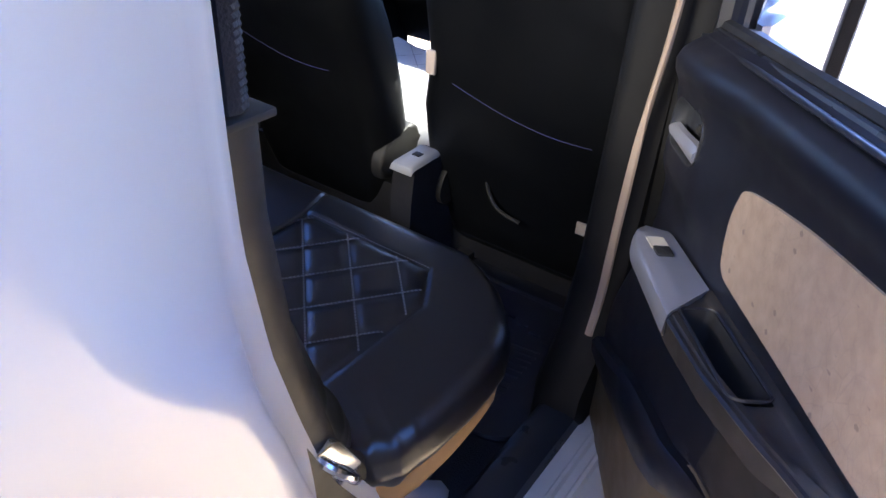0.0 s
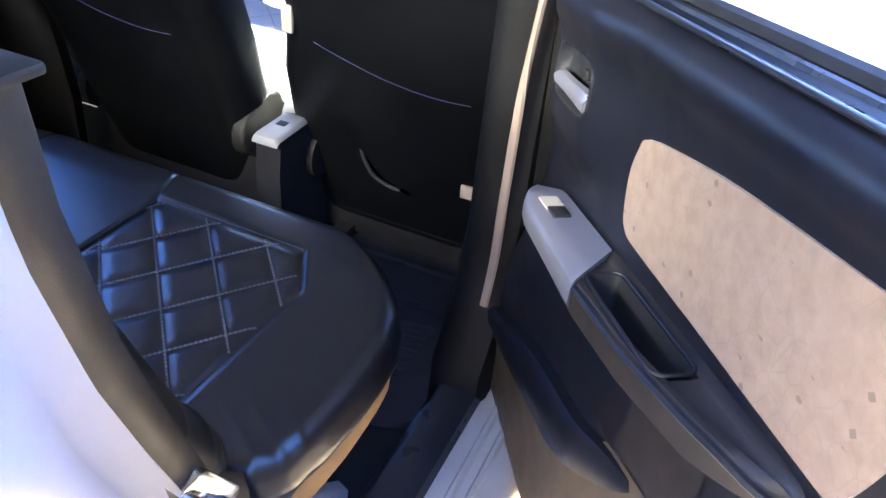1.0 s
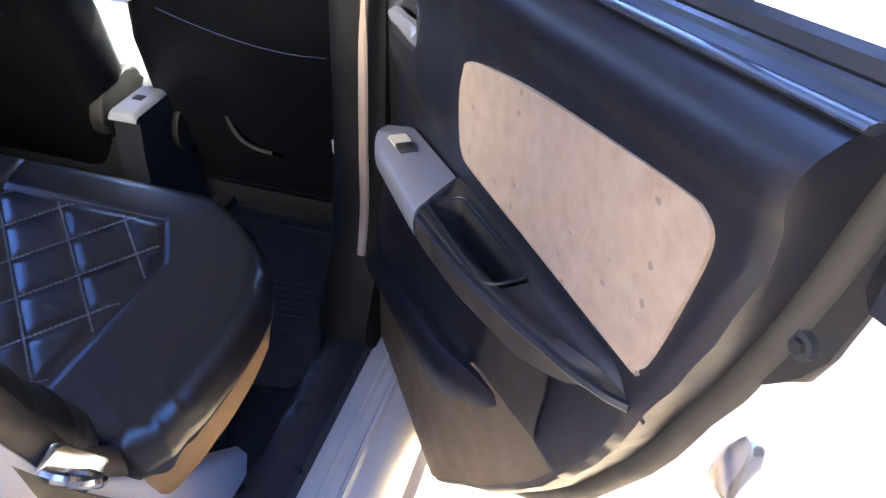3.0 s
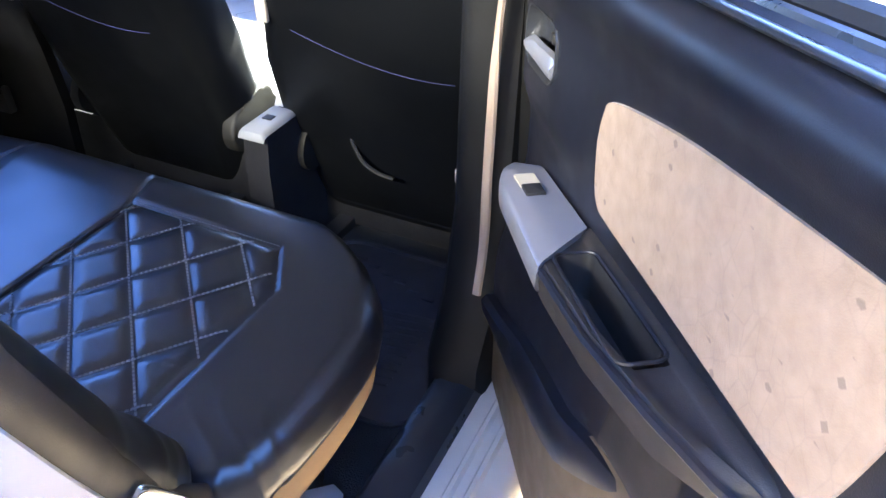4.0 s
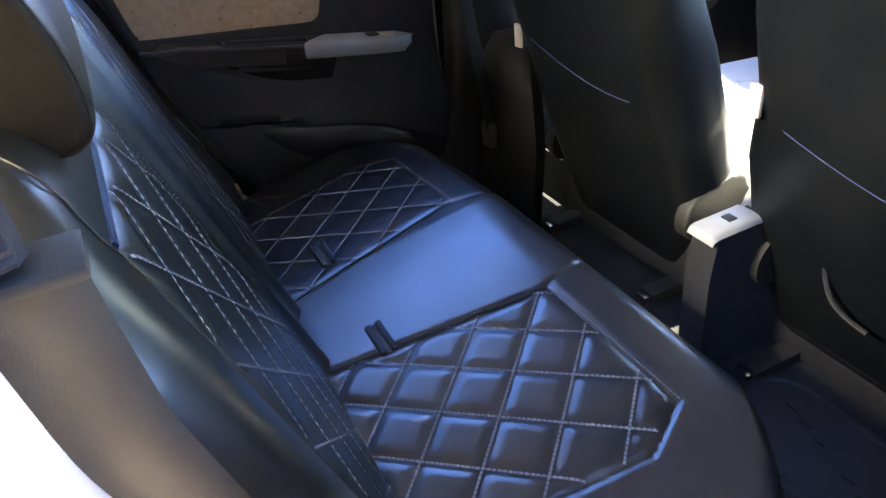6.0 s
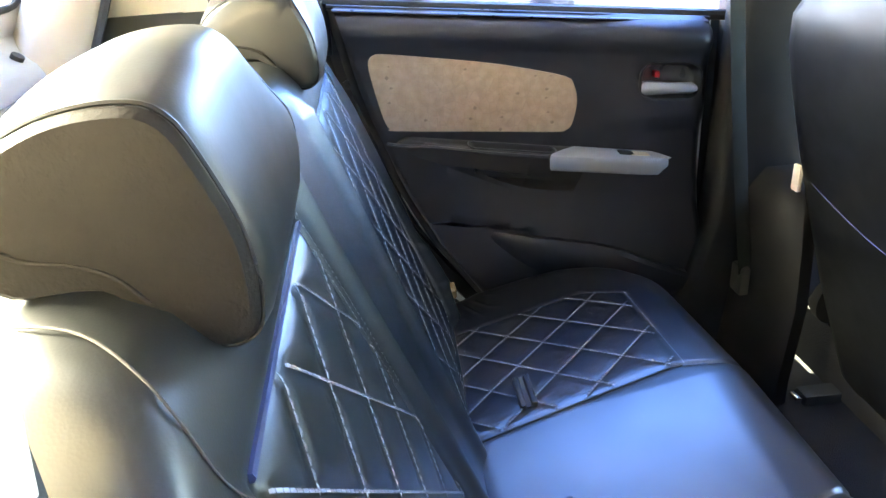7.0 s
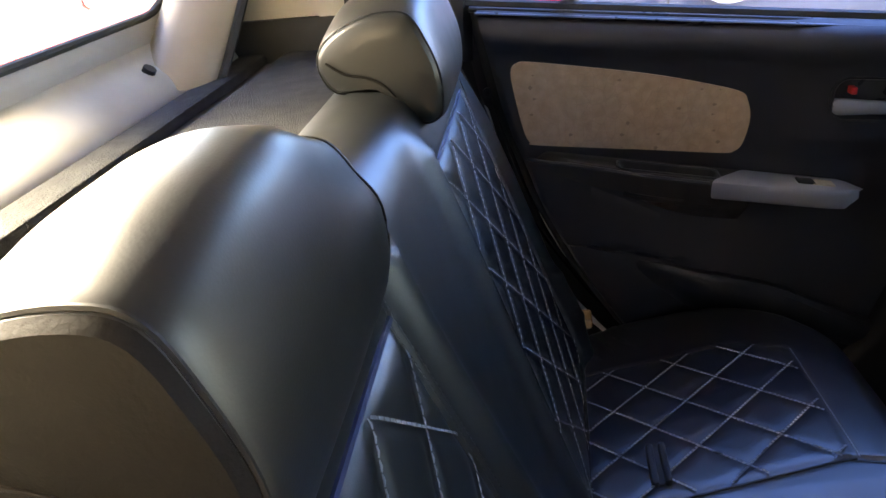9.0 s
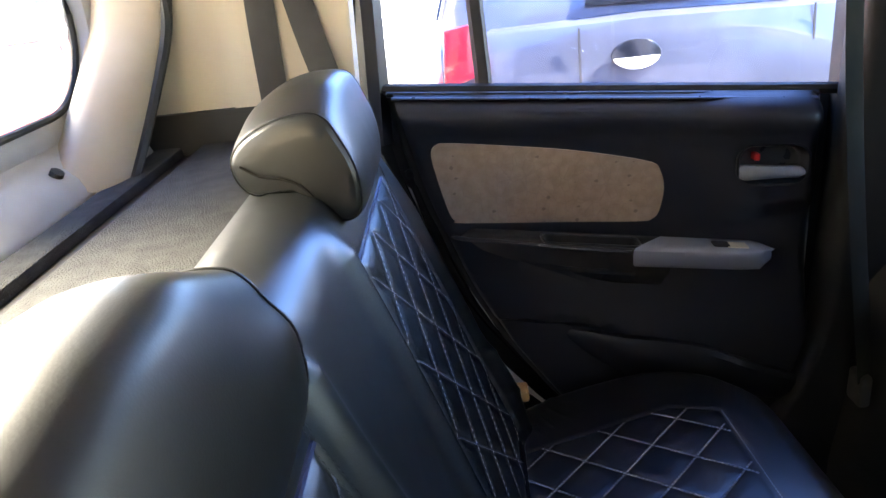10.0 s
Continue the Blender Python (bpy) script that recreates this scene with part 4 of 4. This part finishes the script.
def back_mask(x, z):
    seam = 0.112 + 0.04 * smooth(z, 0.6, 1.0)
    return min(x - seam, 1.008 - z, 0.448 - x, z - 0.56)


def back_lift(x, z):
    a = abs(x)
    h = puff(near_line(a - z, -0.757, 0.101), near_line(a + z, 1.253, 0.11), back_mask(a, z))
    h += 0.012 * math.exp(-(((a - (0.068 + 0.04 * smooth(z, 0.6, 1.0))) / 0.022) ** 2))
    h += (0.010 + 0.016 * (1 - smooth(z, 0.60, 0.72))) * smooth(a, 0.43, 0.51) * (1 - smooth(z, 0.92, 1.06))
    h += 0.004 * smooth(a, 0.44, 0.50) * (1 - smooth(z, 0.66, 0.78)) * (1 - abs(math.sin(38 * z + 24 * a))) ** 2
    d = lerp(BACK_W, z) - a
    r = 0.055
    if d < r:
        h -= r * (1 - math.sqrt(max(0.0, 1 - (1 - d / r) ** 2)))
    return h


def back_point(x, z, lift=0.0):
    h = back_lift(x, z) + lift
    return (x, -0.06 - 0.36 * (z - 1.008) + 0.941 * h, z + 0.339 * h)


def backrest():
    rows = []
    nx = 300
    for j in range(131):
        z = 0.53 + 0.505 * j / 130
        w = lerp(BACK_W, z)
        rows.append([back_point(w * (2 * i / nx - 1), z) for i in range(nx + 1)])
    for y, z, w in ((-0.077, 1.056, 0.535), (-0.092, 1.074, 0.52), (-0.115, 1.085, 0.51), (-0.145, 1.087, 0.51), (-0.175, 1.078, 0.515), (-0.195, 1.055, 0.53), (-0.20, 1.02, 0.55), (-0.15, 0.75, 0.55), (-0.10, 0.53, 0.49)):
        row = []
        for i in range(nx + 1):
            a = abs(2 * i / nx - 1)
            row.append((w * (2 * i / nx - 1), y, z - 0.03 * smooth(a, 0.86, 1.0) ** 2))
        rows.append(row)
    bm, vs = grid(rows, False)
    for k in (0, -1):
        side = [r[k] for r in vs]
        front, rear = side[:131], side[131:]
        mid = bm.verts.new((side[0].co.x * 1.0, -0.05, 0.80))
        for p, q in zip(side, side[1:] + side[:1]):
            bm.faces.new((p, q, mid))
    return bm


part("backrest", backrest(), M_LEATHER_GREY, seat, "charcoal quilted leatherette backrest")
runs = quilt_lines(lambda x, z: back_mask(x, z) > 0.002, ((1.253, 0.11, 1), (-0.757, 0.101, -1)), (0.10, 0.455))
for s in (1, -1):
    bm = bmesh.new()
    for run in runs:
        dashes(bm, [back_point(s * x, z, 0.0028) for x, z in run], 0.0070, 0.0010, 0.0021, 0.0008, (0, 0.94, 0.34))
    part("backrest_stitching", bm, M_THREAD, seat, "pale grey stitching")
    line = [back_point(s * (0.150 + 0.295 * k / 24), 1.0095, 0.001) for k in range(25)]
    part("piping", tube(line, 0.0032, 6), M_PIPING, seat, "blue-black piping")
    line = [back_point(s * a, z, 0.0008) for a, z in ((0.432, 0.88), (0.445, 0.94), (0.455, 0.985), (0.462, 1.012), (0.468, 1.030))]
    line += [(s * x, y, z) for x, y, z in ((0.466, -0.0775, 1.0585), (0.454, -0.0935, 1.0755), (0.438, -0.117, 1.0865), (0.429, -0.145, 1.0885), (0.424, -0.17, 1.0815))]
    part("shoulder_seam", tube(spline(line, 4), 0.0008, 6), M_GREYTRIM, seat, "fine grey shoulder seam")
    bm = bmesh.new()
    for off in (0.0, 0.006):
        dashes(bm, [back_point(s * (0.149 + off - 0.022 * f), 1.03 - 0.2 * f, 0.001) for f in [k / 30 for k in range(31)]], 0.0040, 0.0022, 0.0012, 0.0006, (0, 0.94, 0.34))
    part("bolster_stitching", bm, M_GREYTRIM, seat, "fine grey double stitching")

HEAD = [(-0.181, 1.135), (-0.165, 1.160), (-0.132, 1.178), (-0.097, 1.183), (-0.076, 1.176), (-0.063, 1.149), (-0.050, 1.10), (-0.050, 1.060), (-0.062, 1.046), (-0.080, 1.048), (-0.101, 1.063), (-0.122, 1.083), (-0.165, 1.084), (-0.181, 1.106)]


PROFILE = closed_spline(HEAD)
CEN = (-0.108, 1.125)


def head_ring(x, sc, drop=0.0):
    """One section of a headrest; drop lowers its crown."""
    return [(x, CEN[0] + (y - CEN[0]) * sc, CEN[1] + (z - CEN[1]) * sc - drop * smooth(z, 1.09, 1.175)) for y, z in PROFILE]


for x0, x1 in ((0.158, 0.402), (-0.412, -0.164)):
    inner, outer = (0.034, 0.010) if x0 > 0 else (0.010, 0.016)

    def crown(x):
        return inner * (1 - smooth(x, x0, x0 + 0.11)) + outer * smooth(x, x1 - 0.09, x1)

    steps = [(x0 + dx, sc) for dx, sc in ((0.0, 0.5), (0.001, 0.86), (0.005, 0.93), (0.014, 0.975), (0.03, 1.0))]
    steps += [(x0 + 0.03 + (x1 - x0 - 0.06) * k / 14, 1.0 + 0.012 * math.sin(math.pi * k / 14)) for k in range(1, 14)]
    steps += [(x1 - dx, sc) for dx, sc in ((0.03, 1.0), (0.014, 0.975), (0.005, 0.93), (0.001, 0.86), (0.0, 0.5))]
    head = part("headrest", loft([head_ring(x, sc, crown(x)) for x, sc in steps]), M_LEATHER_GREY, seat, "charcoal leatherette saddle headrest")
    for x in (x0 + 0.007, x1 - 0.007):
        ring = head_ring(x, 0.945, crown(x))
        part("welt", tube([*ring, ring[0]], 0.0015, 6), M_SEATBACK, head, "black leatherette welt")
    # near headrest only: the shade on its ends is put into the colour
    for x, d in ((x0, -1), (x1, 1)) if x0 > 0 else ():
        part("end_panel", loft([head_ring(x + d * dx, sc, crown(x)) for dx, sc in ((-0.0065, 0.940), (-0.0035, 0.920), (0.0004, 0.866), (0.0016, 0.55))]), M_HEADEND, head, "matt brown grained headrest end darkened for its shade")
    for x in (x0 - 0.0015, x1 + 0.0015):
        zip_line = spline([(x, -0.168, 1.119), (x, -0.150, 1.107), (x, -0.128, 1.102), (x, -0.112, 1.094), (x, -0.100, 1.080)], 5)
        part("zip_flap", tube(zip_line, 0.0014, 8), M_HEADEND, head, "folded edge of the cover under the headrest")
    for x in (x0 + 0.07, x1 - 0.07):
        part("headrest_post", tube([(x, -0.14, 1.07), (x, -0.14, 1.10)], 0.006, 8), M_CHROME, head)

# tan belt anchor in the seat joint, far side
anc = thing("belt_anchor", (-0.602, 0.119, 0.52), "tan plastic belt anchor in the seat joint", "belt anchor")
part("tongue", block(-0.625, -0.585, 0.105, 0.135, 0.515, 0.535, 0.004), M_TAN, anc)

# seat belt on the far pillar
belt = thing("seat_belt", (-0.6, -0.2, 1.12), "dark grey seat belt hanging on the cream pillar", "seat belt")
part("upper_web", tube(spline([(-0.594, -0.225, 1.10), (-0.578, -0.218, 1.25), (-0.555, -0.20, 1.44)], 5), 0.022, 8, 0.08, (1, 0, 0)), M_BELT, belt)
part("lower_web", tube(spline([(-0.575, -0.185, 1.42), (-0.582, -0.162, 1.25), (-0.575, -0.135, 1.13), (-0.55, -0.10, 1.04), (-0.52, -0.06, 0.96)], 5), 0.022, 8, 0.10, (1, 0, 0)), M_BELT, belt)

# front seat belt beside the far centre pillar
belt = thing("seat_belt", (-0.50, 0.68, 0.62), "black front seat belt hanging beside the centre pillar", "seat belt")
part("web", tube(spline([(-0.585, 0.64, 1.36), (-0.56, 0.645, 1.10), (-0.535, 0.665, 0.84), (-0.520, 0.685, 0.66), (-0.515, 0.70, 0.55)], 6), 0.022, 8, 0.10, (1, 0.6, 0)), M_WEB, belt)
part("anchor_cover", block(-0.545, -0.50, 0.685, 0.706, 0.50, 0.56, 0.006), M_DARKTRIM, belt, "grey plastic belt anchor cover")

# ---- front seats ----


def seat_ring(xc, z, w, depth, rear, r):
    n = 5
    out = []
    for cx, cy, s in ((w - r, depth - r, 0), (-w + r, depth - r, 90), (-w + r, r, 180), (w - r, r, 270)):
        for i in range(n + 1):
            t = radians(s + 90 * i / n)
            out.append((xc + cx + r * math.cos(t), rear + cy + r * math.sin(t), z))
    return out


def front_seat(xc, label, wide=1.0, shift=0.0):
    st = thing("front_seat", (xc, 1.1, 0.29), label, "car seat", "front seats")
    rear = lambda z: 0.80 - shift - 0.307 * (z - 0.68)
    rings = []
    for z, w, d in ((0.33, 0.17, 0.10), (0.345, 0.20, 0.12), (0.46, 0.22, 0.13), (0.55, 0.236, 0.15), (0.68, 0.238, 0.16), (0.80, 0.236, 0.16), (0.92, 0.228, 0.15), (1.0, 0.212, 0.135), (1.05, 0.195, 0.12), (1.09, 0.165, 0.10), (1.11, 0.12, 0.07), (1.118, 0.07, 0.04)):
        rings.append(seat_ring(xc - 0.045 * (1 - smooth(z, 0.62, 0.80)) * (xc > 0), z, w * wide, d, rear(z) + 0.04 * smooth(z, 1.02, 1.12), min(d * 0.45, 0.065)))
    back = part("backrest", loft(rings), M_SEATBACK, st, "black leatherette backrest")
    rings = []
    for y, z, w in ((0.90, 0.47, 0.19), (0.94, 0.50, 0.22), (1.1, 0.51, 0.235), (1.3, 0.53, 0.235), (1.40, 0.53, 0.22), (1.44, 0.50, 0.19)):
        rings.append([(xc + x, y, zz) for x, zz in ((-w, z - 0.12), (-w - 0.008, z - 0.03), (-w + 0.01, z + 0.02), (-w + 0.05, z + 0.045), (-0.1, z + 0.03), (0.1, z + 0.03), (w - 0.05, z + 0.045), (w - 0.01, z + 0.02), (w + 0.008, z - 0.03), (w, z - 0.12))])
    part("cushion", loft(rings), M_LEATHER if xc > 0 else M_PALESEAT, st, "quilted leatherette seat cushion")
    bm = bmesh.new()
    for k in range(-5, 8):
        for sg in (1, -1):
            run = [(xc + x, 1.17 + sg * x + 0.1 * k, 0.545 + 0.1 * (1.17 + sg * x + 0.1 * k - 1.1)) for x in [-0.1 + 0.2 * i / 20 for i in range(21)] if 0.98 < 1.17 + sg * x + 0.1 * k < 1.38]
            if len(run) > 2:
                dashes(bm, run, 0.006, 0.002, 0.002, 0.001, (0, 0, 1))
    part("stitching", bm, M_THREAD, st, "pale grey stitching")
    hr = [seat_ring(xc, z, w, d, rear(1.1) + 0.035 + o, min(d * 0.45, 0.04)) for z, w, d, o in ((1.125, 0.09, 0.05, 0.02), (1.14, 0.125, 0.09, 0.0), (1.20, 0.135, 0.10, -0.005), (1.27, 0.13, 0.095, -0.003), (1.30, 0.115, 0.07, 0.005), (1.31, 0.08, 0.04, 0.02))]
    part("headrest", loft(hr), M_SEATBACK, st, "black leatherette headrest")
    for dx in (-0.05, 0.05):
        part("headrest_post", tube([(xc + dx, rear(1.1) + 0.07, 1.08), (xc + dx, rear(1.1) + 0.07, 1.14)], 0.006, 8), M_CHROME, st)
    # pocket seam sagging across the back
    line = [(xc - 0.19 + 0.33 * k / 20, 0, 0) for k in range(21)]
    pts = []
    for x, _, _ in line:
        f = (x - xc + 0.19) / 0.33
        z = 0.775 - 0.06 * math.sin(math.pi * min(1, f * 0.62)) - 0.005 * f
        pts.append((x, rear(z) - 0.001 + 0.02 * smooth(abs(x - xc), 0.15, 0.21), z))
    part("pocket_seam", tube(pts, 0.0009, 6), M_BLUETHREAD, back, "blue thread seam of the back pocket")
    z = 0.798 if xc > 0 else 0.758
    y = rear(z) + (0.008 if xc > 0 else 0.006)
    part("tag", block(xc - 0.215, xc - 0.193, y - 0.012, y - 0.004, z - 0.024, z + 0.024, 0.002), M_TAG, back, "cream cloth tag")
    if xc > 0:
        y = rear(0.52)
        part("tag", block(xc + 0.115, xc + 0.14, y - 0.006, y + 0.002, 0.50, 0.528, 0.002), M_TAG, back, "cream cloth tag")
    # black sheet added under the seat to block sun on the floor
    part("sun_sheet", block(xc - 0.235 - 0.11 * (xc < 0), xc + 0.215 + 0.06 * (xc < 0), 0.905 - shift, 0.912 - shift, 0.292, 0.42, 0.003), M_CARPET, st, "added black sheet that keeps sun off the floor")
    # recliner covers and rails
    for sx in (-1, 1):
        cover = slab(rounded(-0.075, 0.075, -0.05, 0.05, 0.048, 6), 0.0, 0.03, lambda a, b, c, sx=sx: Vector((xc + sx * (0.205 + c), 0.90 + a, 0.50 + b + 0.25 * a)), 0.01, 3)
        part("recliner_cover", cover, M_DARKTRIM, st, "grey plastic recliner cover")
        part("rail", block(xc + sx * 0.17 - 0.02, xc + sx * 0.17 + 0.02, 0.80, 1.40, 0.286, 0.31, 0.004), M_RUBBER, st, "black seat rail")
        part("rail_end", block(xc + sx * 0.17 - 0.014, xc + sx * 0.17 + 0.014, 0.785, 0.80, 0.29, 0.305, 0.003), M_CHROME, st, "bright metal rail end")
        part("rail_leg", block(xc + sx * 0.17 - 0.012, xc + sx * 0.17 + 0.012, 0.95, 1.30, 0.31, 0.42, 0.004), M_RUBBER, st)
    return st


right_seat = front_seat(0.355, "black leatherette front seat with cream tags on its back")
left_seat = front_seat(-0.255, "black leatherette front seat with blue seam on its back", 1.0, 0.03)

part("cable", tube(spline([(0.250, 0.848, 0.545), (0.262, 0.843, 0.520), (0.283, 0.838, 0.496), (0.312, 0.838, 0.482), (0.345, 0.840, 0.476)], 6), 0.0045, 8), M_RUBBER, right_seat, "grey cable hanging under the seat back")
part("rail_lever", tube([(0.040, 0.865, 0.294), (0.052, 0.885, 0.298), (0.066, 0.91, 0.297)], 0.006, 8), M_CHROME, left_seat, "bright metal seat lever")

# ---- console, mat ----
con = thing("console", (0.115, 0.95, 0.285), "grey centre console with handbrake between the front seats", "console")
part("body", loft([[(x, y, z) for x, z in ((0.080, 0.285), (0.080, h - 0.012), (0.136, h - 0.012), (0.136, 0.285))] for y, h in ((0.735, 0.50), (0.745, 0.574), (0.86, 0.577), (0.90, 0.55), (1.05, 0.52), (1.5, 0.52))]), M_CARPET, con, "black console body")
part("cover", loft([[(x, y, z) for x, z in ((0.0785, h - 0.010), (0.082, h - 0.003), (0.090, h), (0.128, h), (0.134, h - 0.003), (0.1375, h - 0.010))] for y, h in ((0.731, 0.566), (0.734, 0.572), (0.742, 0.575), (0.835, 0.578), (0.85, 0.566))]), M_CONSOLE, con, "pale grey console cover")
part("slot", block(0.098, 0.118, 0.782, 0.80, 0.575, 0.5785, 0.001), M_RUBBER, con, "black slot in the console top")
part("handbrake", tube(spline([(0.115, 0.90, 0.55), (0.113, 0.98, 0.60), (0.110, 1.10, 0.66)], 5), 0.016, 10), M_PANEL, con, "black handbrake lever")
part("gear_lever", tube([(0.06, 1.42, 0.52), (0.06, 1.40, 0.70)], 0.014, 10), M_PANEL, con, "black gear lever")

mat = thing("floor_mat", (0.40, 0.62, 0.287), "black rubber floor mat with raised ribs", "floor mat")
part("sheet", slab(rounded(0.20, 0.585, 0.44, 0.86, 0.07, 6), 0.286, 0.292, ident, 0.002), M_MAT, mat)
ring = [(a, b, 0.293) for a, b in rounded(0.205, 0.58, 0.445, 0.855, 0.066, 6)]
part("rim", tube([*ring, ring[0]], 0.006, 6), M_MAT, mat, "raised rubber rim")
for k in range(11):
    y = 0.50 + 0.018 * k
    part("rib", tube([(0.36, y, 0.292), (0.50, y + 0.02, 0.292)], 0.003, 6), M_MAT, mat)
for k in range(7):
    x = 0.27 + 0.036 * k
    part("stud", block(x, x + 0.024, 0.80 - 0.012 * k, 0.808 - 0.012 * k, 0.2915, 0.296, 0.001), M_MAT, mat)

# ---- parked cars ----


def parked_car(m, paint, label, length=3.7, screen=None, drop=0.0):
    """A small hatchback, its nose towards +y, standing on z = 0 about the origin."""
    car = thing("parked_car", m.translation, label, "car", "parked cars")
    h = length / 2

    def at(x, y, z):
        return m @ Vector((x, y, z))

    # (y, half width, floor, belt height)
    low = [(-h, 0.66, 0.38, 0.86), (-h + 0.05, 0.74, 0.30, 0.96), (-h + 0.25, 0.80, 0.25, 1.02), (-h + 0.8, 0.82, 0.24, 1.03), (0, 0.825, 0.24, 1.0), (h - 1.2, 0.82, 0.24, 0.96), (h - 0.9, 0.815, 0.24, 0.92), (h - 0.3, 0.77, 0.26, 0.80), (h - 0.06, 0.68, 0.32, 0.66), (h, 0.60, 0.40, 0.58)]
    rings = []
    for y, w, b, t in low:
        half = [(w - 0.10, b), (w - 0.02, b + 0.06), (w + 0.005, b + 0.30 * (t - b)), (w, b + 0.62 * (t - b)), (w - 0.025, t - 0.09), (w - 0.045, t - 0.02), (w - 0.08, t)]
        rings.append([at(x, y, z) for x, z in half] + [at(-x, y, z) for x, z in half[::-1]])
    body = part("body", loft(rings), paint, car)
    top = [(-h + 0.06, 0.66, 0.98, 1.06), (-h + 0.16, 0.69, 1.0, 1.36), (-h + 0.40, 0.70, 1.0, 1.47), (-0.2, 0.715, 0.99, 1.51), (0.3, 0.71, 0.97, 1.49), (0.62, 0.70, 0.95, 1.38), (h - 0.95, 0.69, 0.90, 0.98)]
    rings = []
    for y, w, b, t in top:
        half = [(w + 0.03, b), (w - 0.05 * (t - b), b + 0.5 * (t - b)), (w - 0.16 * (t - b) / 0.5, t - 0.05), (w - 0.2 * (t - b) / 0.5, t - 0.01), (0.3, t)]
        rings.append([at(x, y, z) for x, z in half] + [at(-x, y, z) for x, z in half[::-1]])
    part("cabin", loft(rings), paint, car)
    # side windows and screens, set proud of the cabin
    for s in (1, -1):
        for y0, y1 in ((-h + 0.60, -0.46), (-0.38, 0.48)):
            quad = [(y0, 1.07), (y1, 1.04), (y1 - 0.06, 1.36), (y0 + 0.08, 1.38)]
            bm = slab(quad, 0, 0.012, lambda a, b, c, s=s: at(s * (0.775 - 0.26 * (b - 0.98) + c - 0.02), a, b), 0.004)
            part("side_window", bm, screen or M_CARGLASS, car, "side window with the sky's reflection painted pale" if screen else "dark side window")
        for y in (-1.08, -0.2):
            p = lambda a, b, c, s=s: at(s * (0.806 + c), y + a, 0.887 + b)
            oval = lambda rx, rz: [(rx * math.cos(2 * math.pi * i / 28), rz * math.sin(2 * math.pi * i / 28)) for i in range(28)]
            hd = part("handle_cup", slab(oval(0.092, 0.055), 0.0, 0.009, p, 0.003), M_CARGLASS, car, "dark oval recess of a door handle")
            low_half = [(0.088 * math.cos(t), 0.052 * math.sin(t)) for t in [math.pi * (1.06 + 0.88 * i / 16) for i in range(17)]]
            part("door_handle", slab(low_half, 0.006, 0.022, p, 0.006), M_LAMPCLEAR, hd, "bright metal door handle")
        for y in (-1.285, -0.43, 0.5):
            bm = slab([(-0.004, 0.30), (0.004, 0.30), (0.004, 1.0), (-0.004, 1.0)], 0.0, 0.004, lambda a, b, c, s=s: at(s * ((0.8285 if b < 0.7 else 0.8285 - 0.10 * (b - 0.7)) + c - 0.004), y + a, b))
            part("shut_line", bm, M_RUBBER, car, "dark gap between doors")
        part("tail_lamp", slab([(-h + 0.055, 0.66), (-h + 0.22, 0.72), (-h + 0.20, 0.90), (-h + 0.07, 0.88)], 0.0, 0.02, lambda a, b, c, s=s: at(s * (0.765 + 0.3 * (a + h - 0.06) + c), a, b - drop), 0.006), M_LAMPRED, car, "red tail lamp")
        part("head_lamp", slab([(h - 0.40, 0.66), (h - 0.12, 0.58), (h - 0.10, 0.68), (h - 0.38, 0.80)], 0.0, 0.02, lambda a, b, c, s=s: at(s * (0.775 - 0.35 * max(0, a - h + 0.4) + c), a, b), 0.006), M_LAMPCLEAR, car, "clear head lamp")
        mir = slab(rounded(0.0, 0.18, -0.06, 0.06, 0.05, 5), 0.0, 0.08, lambda a, b, c, s=s: at(s * (0.80 + a), 0.60 + c, 1.02 + b), 0.02)
        part("mirror", mir, M_PANEL, car, "dark wing mirror")
        for y in (-h + 0.62, h - 0.68):
            tyre = part("wheel", tube([at(s * 0.66, y, 0.28), at(s * 0.835, y, 0.28)], 0.28, 24), M_RUBBER, car, "black tyre")
            part("hub_cap", tube([at(s * 0.80, y, 0.28), at(s * 0.842, y, 0.28)], 0.17, 16), M_SILVER, tyre, "silver hub cap")
    ws = [at(x, y, z) for x, y, z in ((-0.62, h - 0.98, 1.01), (0.62, h - 0.98, 1.01), (0.56, 0.60, 1.40), (-0.56, 0.60, 1.40))]
    bm = bmesh.new()
    vs = [bm.verts.new(p + m.to_3x3() @ Vector((0, 0.02, 0.03))) for p in ws] + [bm.verts.new(p) for p in ws]
    for f in ((0, 1, 2, 3), (7, 6, 5, 4), (0, 4, 5, 1), (1, 5, 6, 2), (2, 6, 7, 3), (3, 7, 4, 0)):
        bm.faces.new([vs[k] for k in f])
    part("windscreen", bm, screen or M_CARGLASS, car, "windscreen with the sky's reflection painted pale" if screen else "dark windscreen")
    bm = slab([(-0.58, 1.06), (0.58, 1.06), (0.52, 1.36), (-0.52, 1.36)], 0, 0.012, lambda a, b, c: at(a, -h + 0.05 + 0.30 * (b - 1.04) - c, b), 0.004)
    part("rear_window", bm, M_CARGLASS, car, "dark rear window")
    bump_ = slab(rounded(-0.74, 0.74, 0.32, 0.56, 0.06, 4), -0.02, 0.07, lambda a, b, c: at(a, -h + 0.02 - c, b), 0.03, 3)
    part("bumper", bump_, paint, car)
    return car


parked_car(pose(-3.03, 1.81, -0.03), M_CARSILVER, "silver-grey hatchback parked alongside", drop=-0.16)
parked_car(pose(-6.2, -2.2, 0, 0, 0, 20), M_CARWHITE, "white hatchback parked further off with dark windows")
parked_car(pose(-3.4, -3.03, 0, 0, 0, 90), M_CARRED, "red hatchback parked behind the car", screen=M_SKYGLASS)
